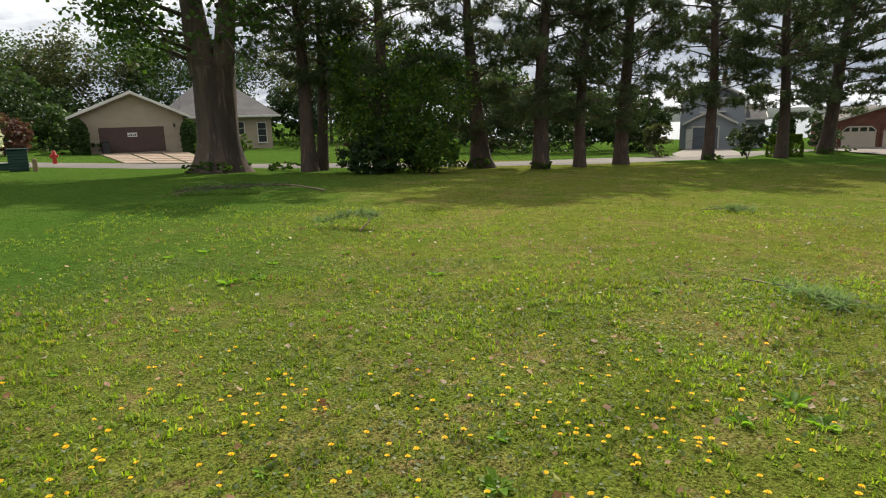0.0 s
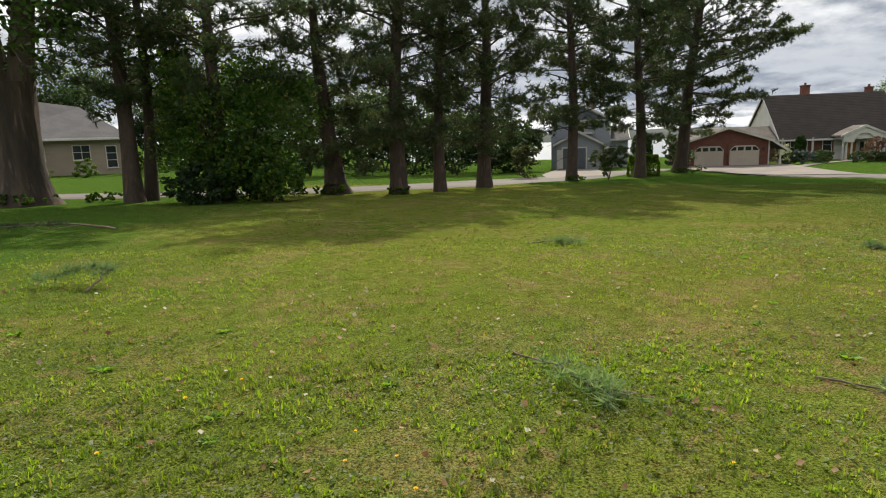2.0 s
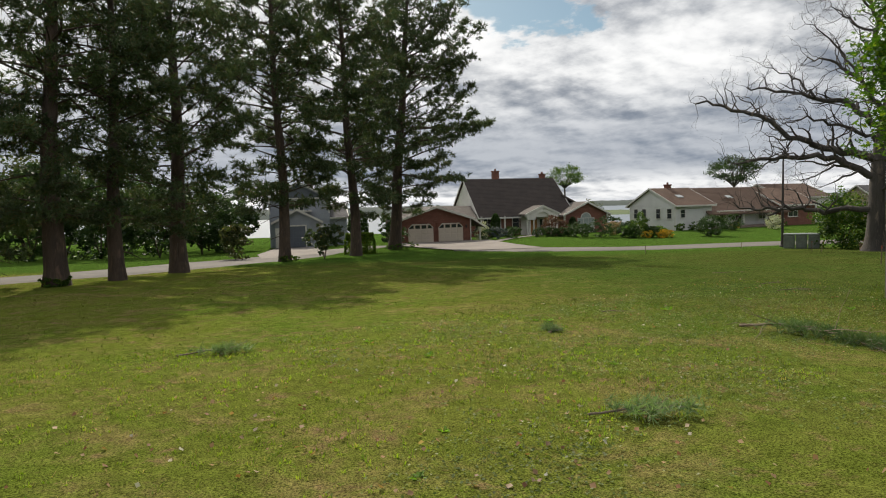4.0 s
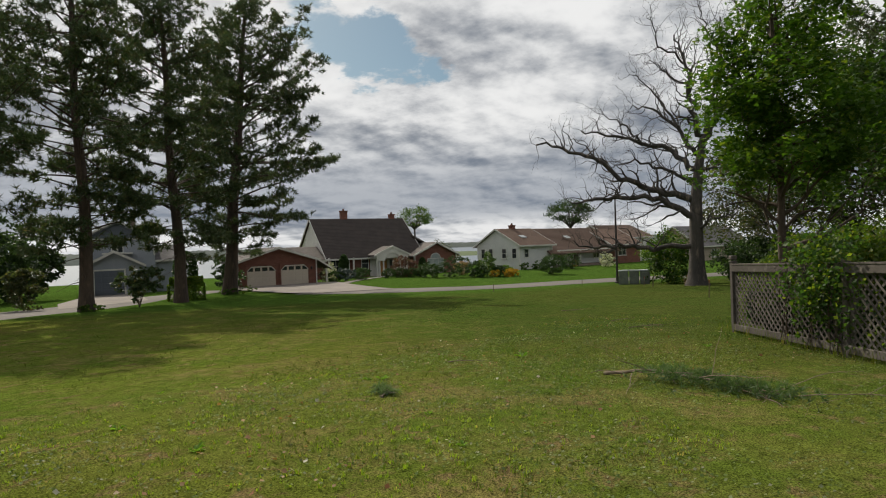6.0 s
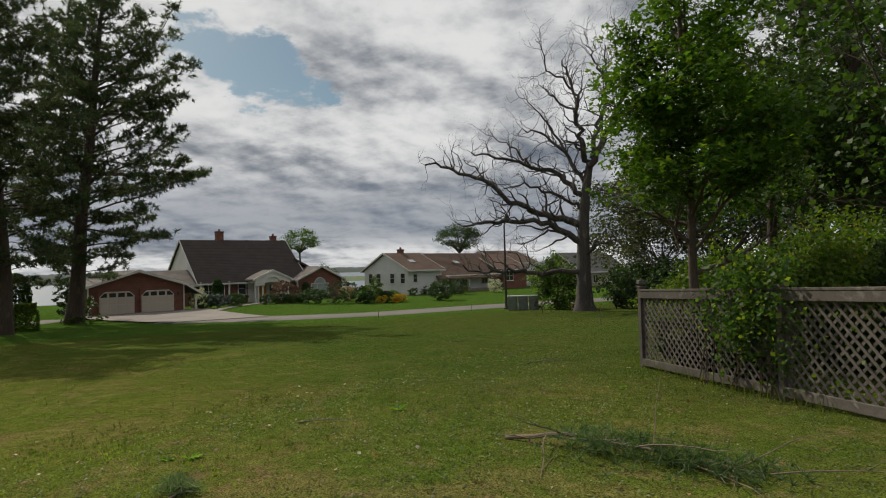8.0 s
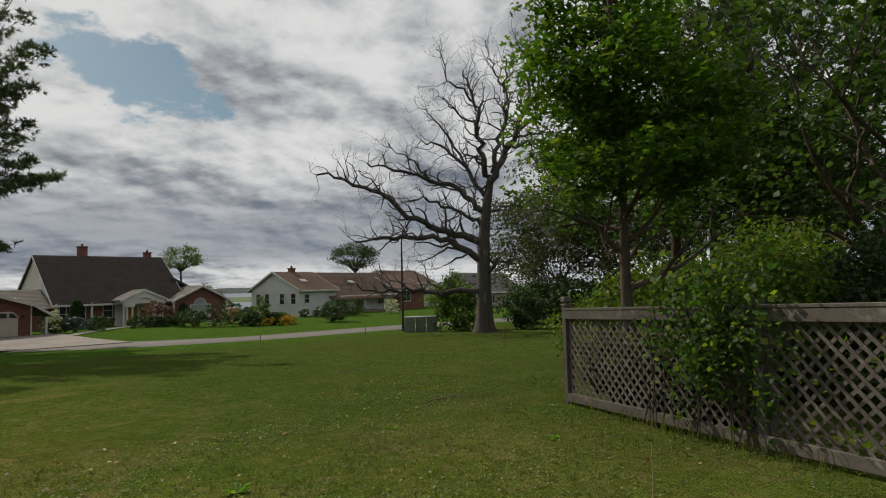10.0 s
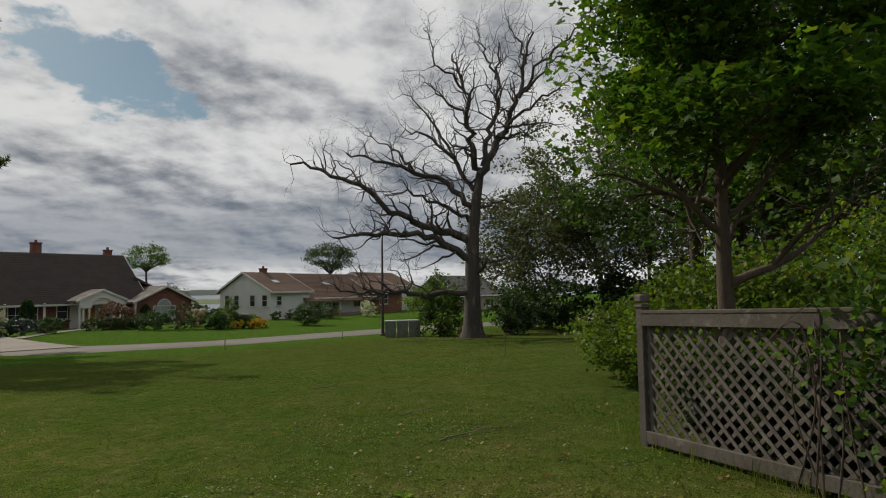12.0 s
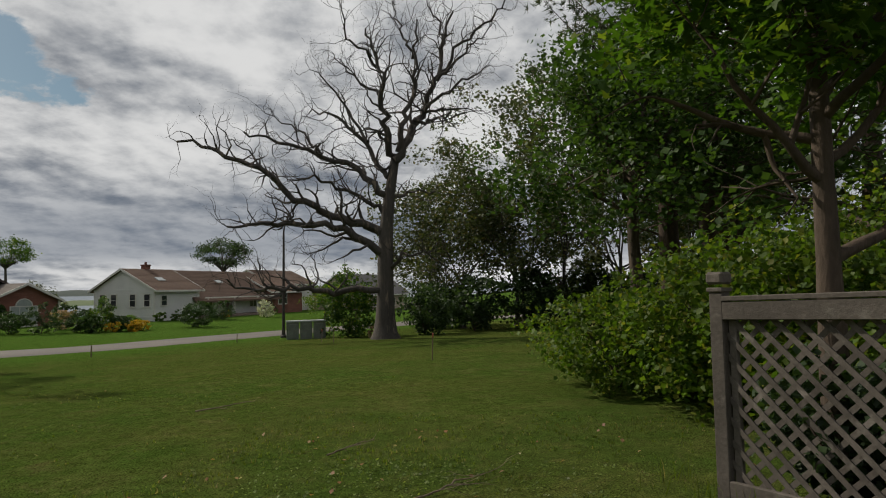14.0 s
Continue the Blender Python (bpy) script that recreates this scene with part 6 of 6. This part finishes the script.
# shrubs up to y 4.8 get darker leaves, standing in for tree shade
for k, (x, y, a, h) in enumerate(HEDGE):
    bush("hedge_shrub", x, y, (a, a, h), M_LEAF_HEDGE if y > 4.8 else M_LEAF_DARK, 0.075, 8000, 500 + k, "bright green leafy hedge shrub behind the fence", "hedge", "hedge behind the fence", lump=0.3, stems=9, hollow=0.5)


# ---- street things ----
def street_lamp(x, y):
    root = thing("street_lamp", pose(x, y, gzf(x, y), 0, -1.0, 35), "dark steel street lamp with a short curved arm", "street lamp")
    part("base", lathe([(0.2, -0.05), (0.2, 0.12), (0.13, 0.2), (0.11, 0.5)], 12), M_POLE, root)
    t = Tubes()
    t.add([(0, 0, 0), (0, 0, 3.5), (0, 0, 6.7)], [0.10, 0.085, 0.06], 12)
    t.build("pole", M_POLE, root)
    t = Tubes()
    t.add(curve_pts([(0, 0, 6.65), (-0.08, 0, 7.0), (-0.55, 0, 7.22), (-1.25, 0, 7.22)], 10), np.linspace(0.055, 0.04, 10), 8)
    t.build("arm", M_POLE, root)
    b = block((0.62, 0.26, 0.14), (-1.5, 0, 7.12), 0.05)
    head = part("lamp_head", b, M_POLE, root)
    part("lens", block((0.4, 0.2, 0.06), (-1.52, 0, 7.07), 0.02), M_LAMP_CLEAR, head)


street_lamp(52.5, 28.4)
for k in range(3):
    x, y = 50.15 + k * 0.32, 26.7 - k * 0.72
    c = thing("utility_cabinet", pose(x, y, gzf(x, y), 0, 0, -66), "grey-green utility cabinet with pale lid", "cabinet", "roadside cabinets")
    part("body", block((0.72, 0.6, 1.02), (0, 0, 0), 0.015), M_CAB, c)
    part("lid", block((0.80, 0.68, 0.09), (0, 0, 1.02), 0.02), M_CAB_TOP, c)
    part("hatch", block((0.6, 0.03, 0.8), (0, -0.31, 0.1), 0.01), M_CAB, c)
    if k == 0:
        part("sticker", lathe([(0.07, 0), (0.07, 0.01)], 10), M_STAKE_TOP, c, "small red round sticker").matrix_local = pose(-0.365, -0.05, 0.75, 0, -90, 0)


def stake(x, y, h, top):
    root = thing("survey_stake", pose(x, y, gzf(x, y), 2, -2, 15), "thin wooden survey stake in the grass", "stake", "survey stakes")
    part("shaft", block((0.05, 0.035, h), (0, 0, -0.05), 0.005), M_STAKE, root)
    if top:
        part("painted_top", block((0.056, 0.041, 0.14), (0, 0, h - 0.16), 0.005), M_STAKE_TOP, root, "faded red painted top")


stake(34.3, 14.9, 0.85, True)
stake(46.0, 23.2, 0.7, True)
stake(45.6, 22.4, 0.7, False)
stake(38.5, 30.5, 0.55, False)
stake(47.6, 28.9, 0.55, False)


# ---- fallen branches and weeds on the lawn ----
def fallen_branch(pts, rad, seed, label, needles=0, near=1.0, mat=None, twigs=6, droop=0.25):
    r = np.random.default_rng(seed)
    x0, y0 = pts[0][0], pts[0][1]
    root = thing("fallen_branch", pose(x0, y0, gzf(x0, y0)), label, "branch", "storm debris")
    c = curve_pts([(x - x0, y - y0, gzf(x, y) - gzf(x0, y0) + h) for x, y, h in pts], 14)
    c[:, :2] += r.normal(size=(14, 2)) * 0.02
    t = Tubes()
    t.add(c, rad * (1 - 0.7 * np.linspace(0, 1, 14)), 7, 0.08)
    ends = []
    for k in range(twigs):
        i = int(r.integers(3, 14))
        d = c[min(13, i)] - c[i - 1]
        d = d / (np.linalg.norm(d) + 1e-9) + r.normal(size=3) * [0.7, 0.7, 0.15]
        d[2] = abs(d[2]) * 0.25
        grow(t, c[i], d, r.uniform(0.25, 0.6) * near, rad * 0.35, 1, r, 0.3, ends, 0.0, 4, 2, 0.6)
    t.build("stick", M_WOOD_CUT, root)
    if needles:
        i = r.integers(5, 14, needles)
        p = c[i] + r.normal(size=(needles, 3)) * [0.09 * near, 0.09 * near, 0.02]
        p[:, 2] = np.abs(p[:, 2] - c[i][:, 2]) + c[i][:, 2]
        d = r.normal(size=(needles, 3)) * [1, 1, 0.35] + [0, 0, 0.25]
        v, f = needle_tufts(p, d / np.linalg.norm(d, axis=1)[:, None], 0.13, 12, seed, 0.045)
        mesh_from("needle_mass", v, f, mat or M_FRESH, root, "fresh green pine needles")
    return root


M_FELLED = foliage("felled_pine_needles", (0.055, 0.105, 0.034), (0.095, 0.15, 0.055), (0.11, 0.14, 0.08), 0.35)
M_FRESH = foliage("fresh_pine_needles", (0.10, 0.16, 0.075), (0.15, 0.21, 0.11), (0.20, 0.24, 0.16), 0.45)
fallen_branch([(14.3, 9.7, 0.02), (14.25, 8.9, 0.16), (14.1, 8.0, 0.12), (14.0, 7.0, 0.03)], 0.028, 600, "long fallen pine branch with green needles", 320, 2.4, M_FELLED, twigs=14)
fallen_branch([(-1.55, 10.35, 0.02), (-1.35, 10.6, 0.2), (-1.6, 11.0, 0.28), (-2.3, 10.9, 0.1)], 0.016, 601, "curved fallen branch with a green tuft", 90, 1.0)
fallen_branch([(3.27, 6.95, 0.02), (3.55, 6.3, 0.06), (3.7, 5.7, 0.06)], 0.012, 602, "fallen pine twig with soft needles", 70, 1.0)
fallen_branch([(5.4, 13.4, 0.02), (5.9, 13.3, 0.06), (6.3, 13.2, 0.05)], 0.014, 603, "small blue-green pine tuft on the grass", 60, 0.9)
fallen_branch([(-3.6, 17.6, 0.05), (-4.6, 17.4, 0.25), (-6.2, 16.9, 0.2), (-7.4, 16.8, 0.1)], 0.03, 604, "large dark fallen limb in the tree shade", 170, 2.0, M_NEEDLE, twigs=10)
fallen_branch([(8.1, 7.7, 0.02), (8.5, 7.4, 0.08), (8.9, 7.1, 0.1)], 0.014, 605, "fallen pine tuft with blue-green needles", 80, 1.0)
fallen_branch([(5.4, 5.9, 0.02), (5.75, 5.5, 0.05), (6.2, 5.3, 0.08)], 0.010, 606, "fallen twig with a pale green tuft", 60, 1.0)
fallen_branch([(20.6, 12.3, 0.02), (20.9, 12.1, 0.05), (21.2, 11.95, 0.06), (21.5, 11.7, 0.05)], 0.012, 607, "bare forked twig on the lawn", 0, 0.8, twigs=5)
fallen_branch([(13.9, 12.6, 0.02), (14.1, 12.3, 0.04), (14.35, 12.1, 0.03)], 0.01, 608, "bare twig on the lawn", 0, 0.6, twigs=3)
fallen_branch([(22.2, 13.6, 0.02), (22.6, 13.4, 0.06), (23.0, 13.3, 0.03)], 0.011, 609, "bare twig on the lawn", 0, 0.7, twigs=4)
fallen_branch([(25.0, 17.0, 0.02), (25.5, 16.6, 0.06), (26.1, 16.5, 0.03)], 0.012, 610, "bare twig on the lawn", 0, 0.7, twigs=4)
fallen_branch([(11.1, 11.3, 0.02), (11.25, 11.4, 0.05), (11.4, 11.6, 0.05)], 0.012, 611, "small pine tuft on the grass", 50, 0.7)


def weed(x, y, s, seed, mat=None):
    r = np.random.default_rng(seed)
    root = thing("weed", pose(x, y, gzf(x, y)), "leafy weed in the lawn", "weed", "lawn weeds")
    n = 16
    a = r.uniform(0, 6.28, n)
    ln = s * r.uniform(0.6, 1.2, n)
    tilt = r.uniform(0.15, 0.7, n)
    v, f = [], []
    for k in range(n):
        d = np.array([math.cos(a[k]), math.sin(a[k]), 0])
        q = np.array([-d[1], d[0], 0])
        up = np.array([0, 0, math.sin(tilt[k])])
        p0, p1, p2 = d * 0.01, d * ln[k] * 0.55 + up * ln[k] * 0.8, d * ln[k] + up * ln[k] * 0.75
        w = ln[k] * 0.2
        b = len(v)
        v += [p0, p1 + q * w, p2, p1 - q * w]
        f += [(b, b + 1, b + 2), (b, b + 2, b + 3)]
    mesh_from("leaf_rosette", np.array(v), np.array(f), mat or M_PLANT, root)
    return root


rw = np.random.default_rng(91)
for k in range(46):
    u = rw.uniform()
    x, y = rw.uniform(-4.5, 7), rw.uniform(2.2, 8.5)
    if k > 34:
        x, y = rw.uniform(8, 22), rw.uniform(9, 15)
    weed(x, y, rw.uniform(0.06, 0.13), 700 + k)


def dandelions():
    r = np.random.default_rng(55)
    root = thing("dandelion", pose(0, 0, 0), "yellow dandelion in the lawn", "flower", "dandelions")
    st = Tubes()
    st.add([(0, 0, 0), (0.004, 0, 0.04), (0.012, 0.004, 0.085)], [0.0025, 0.0022, 0.002], 4)
    st.build("stem", M_STEM, root)
    bm = bmesh.new()
    for lay, (rad, z, n) in enumerate(((0.019, 0.088, 10), (0.013, 0.093, 8), (0.007, 0.097, 6))):
        for k in range(n):
            a = 6.283 * k / n + lay * 0.3
            c, s = math.cos(a), math.sin(a)
            w = 0.0045
            q = [bm.verts.new(p) for p in ((0.012, 0.004, z - 0.006), (0.012 + c * rad - s * w, 0.004 + s * rad + c * w, z), (0.012 + c * rad * 1.15, 0.004 + s * rad * 1.15, z + 0.002), (0.012 + c * rad + s * w, 0.004 + s * rad - c * w, z))]
            bm.faces.new(q)
    part("flower_head", bm, M_DANDELION, root, "bright yellow flower head")
    first = True
    for k in range(290):
        x, y = r.normal(-0.1, 2.0), abs(r.normal(0, 2.0)) + 1.7
        if r.uniform() < 0.5:
            x, y = r.choice([-1.6, 0.9, -0.6, 1.3]) + r.normal() * 0.45, r.choice([2.6, 2.9, 3.9, 3.3]) + r.normal() * 0.4
        m = pose(x, y, gzf(x, y) - 0.01, r.uniform(-8, 8), r.uniform(-8, 8), r.uniform(0, 360)) @ Matrix.Scale(r.uniform(0.5, 0.85), 4)
        if first:
            root.matrix_world = m
            first = False
        else:
            o = copy_thing(root, m)
            o.matrix_basis = m


dandelions()


def blades(name, n, box, size, wide, mat, seed, label, lean=0.6, dens=None):
    """Grass blades: one bent blade of two triangles each."""
    r = np.random.default_rng(seed)
    x, y = r.uniform(box[0], box[1], n), r.uniform(box[2], box[3], n)
    keep = (np.sin(x * 1.7 + 2 * np.sin(y * 0.9)) * np.sin(y * 1.9 + 1.1 * np.sin(x * 1.3)) + r.uniform(-1.2, 1.2, n)) > -0.7
    if dens is not None:
        keep &= r.uniform(0, 1, n) < dens(x, y)
    x, y = x[keep], y[keep]
    n = len(x)
    z = gz(x, y) - 0.008
    h = size * r.uniform(0.45, 1.35, n)
    a, b = r.uniform(0, 6.28, n), r.uniform(0, 6.28, n)
    le = h * r.uniform(0.1, 1.0, n) * lean
    w = wide * r.uniform(0.6, 1.4, n)
    base = np.stack([x, y, z], -1)
    s = np.stack([np.cos(a) * w, np.sin(a) * w, 0 * a], -1)
    mid = base + np.stack([np.cos(b) * le * 0.35, np.sin(b) * le * 0.35, h * 0.6], -1)
    tip = base + np.stack([np.cos(b) * le, np.sin(b) * le, h], -1)
    v = np.stack([base - s, base + s, mid + s * 0.7, tip, mid - s * 0.7], 1).reshape(-1, 3)
    k = np.arange(n)[:, None] * 5
    f = np.concatenate([k + [0, 1, 2], k + [0, 2, 4], k + [4, 2, 3]], 1).reshape(-1, 3)
    return tagged(mesh_from(name, v, f, mat), label, "grass", kind="stuff")


def clover(name, n, box, size, mat, seed, label):
    r = np.random.default_rng(seed)
    x, y = r.uniform(box[0], box[1], n), r.uniform(box[2], box[3], n)
    keep = (np.sin(x * 1.1 + 1.5 * np.sin(y * 1.3)) * np.sin(y * 1.4 + x * 0.6) + r.uniform(-0.8, 0.8, n)) > 0.0
    x, y = x[keep], y[keep]
    c = np.stack([x, y, gz(x, y) + r.uniform(0.005, 0.04, len(x))], -1)
    ob = leaf_mesh(name, c, size, mat, None, flat=1.6)
    return tagged(ob, label, "clover", kind="stuff")


def tufts(name, n, per, box, size, wide, mat, seed, label):
    """Grass in tufts: blades that lean out from shared centres, thick in some places and worn in others."""
    r = np.random.default_rng(seed)
    x, y = r.uniform(box[0], box[1], n), r.uniform(box[2], box[3], n)
    patch = np.sin(x * 1.7 + 2 * np.sin(y * 0.9)) * np.sin(y * 1.9 + 1.1 * np.sin(x * 1.3)) + 0.5 * np.sin(x * 4.1 + y * 2.3) * np.sin(y * 3.7 - x)
    keep = patch + r.uniform(-0.9, 0.9, n) > -0.25
    x, y = x[keep], y[keep]
    k = len(x)
    hs = np.repeat(size * r.uniform(0.5, 1.3, k), per)
    x, y = np.repeat(x, per), np.repeat(y, per)
    m = len(x)
    b = r.uniform(0, 6.28, m)
    le = hs * r.uniform(0.2, 1.1, m)
    h = hs * r.uniform(0.4, 1.0, m)
    w = wide * r.uniform(0.6, 1.4, m)
    x, y = x + r.normal(size=m) * 0.012, y + r.normal(size=m) * 0.012
    base = np.stack([x, y, gz(x, y) - 0.006], -1)
    s = np.stack([-np.sin(b) * w, np.cos(b) * w, 0 * b], -1)
    mid = base + np.stack([np.cos(b) * le * 0.4, np.sin(b) * le * 0.4, h * 0.75], -1)
    tip = base + np.stack([np.cos(b) * le, np.sin(b) * le, h], -1)
    v = np.stack([base - s, base + s, mid + s * 0.8, tip, mid - s * 0.8], 1).reshape(-1, 3)
    i = np.arange(m)[:, None] * 5
    f = np.concatenate([i + [0, 1, 2], i + [0, 2, 4], i + [4, 2, 3]], 1).reshape(-1, 3)
    return tagged(mesh_from(name, v, f, mat), label, "grass", kind="stuff")


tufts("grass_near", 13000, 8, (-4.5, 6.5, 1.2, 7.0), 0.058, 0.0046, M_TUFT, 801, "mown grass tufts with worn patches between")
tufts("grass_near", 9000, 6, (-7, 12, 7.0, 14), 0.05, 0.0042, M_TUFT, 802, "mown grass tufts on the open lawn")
tufts("grass_near", 8000, 5, (9, 25, 7.5, 15), 0.05, 0.0036, M_GRASS, 803, "mown grass tufts coloured darker for the shaded lawn")
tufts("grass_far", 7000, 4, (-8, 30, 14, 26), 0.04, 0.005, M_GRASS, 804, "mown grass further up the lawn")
blades("grass_edge", 5000, (17.2, 21.6, 6.2, 10.4), 0.22, 0.004, M_GRASS, 805, "unmown grass along the foot of the fence", dens=lambda x, y: (np.abs((x - 20.90) * 0.688 - (y - 9.76) * 0.726) < 0.28) * 1.0)
clover("clover", 42000, (-4.5, 7, 1.0, 8), 0.022, M_CLOVER, 811, "clover leaves and small weeds in the lawn")
clover("clover", 30000, (7, 22, 6, 14), 0.026, M_CLOVER, 812, "clover leaves in the shaded lawn")


def litter():
    r = np.random.default_rng(66)
    n = 1500
    x, y = r.uniform(-5, 9, n), r.uniform(1.6, 11, n)
    x[1200:], y[1200:] = r.uniform(8, 24, 300), r.uniform(7.5, 15, 300)
    c = np.stack([x, y, gz(x, y) + 0.03], -1)
    return tagged(leaf_mesh("leaf_litter", c, 0.042, M_DRYLEAF, None, flat=1.2), "scattered dry brown and pale leaves", "leaf litter", kind="stuff")


litter()
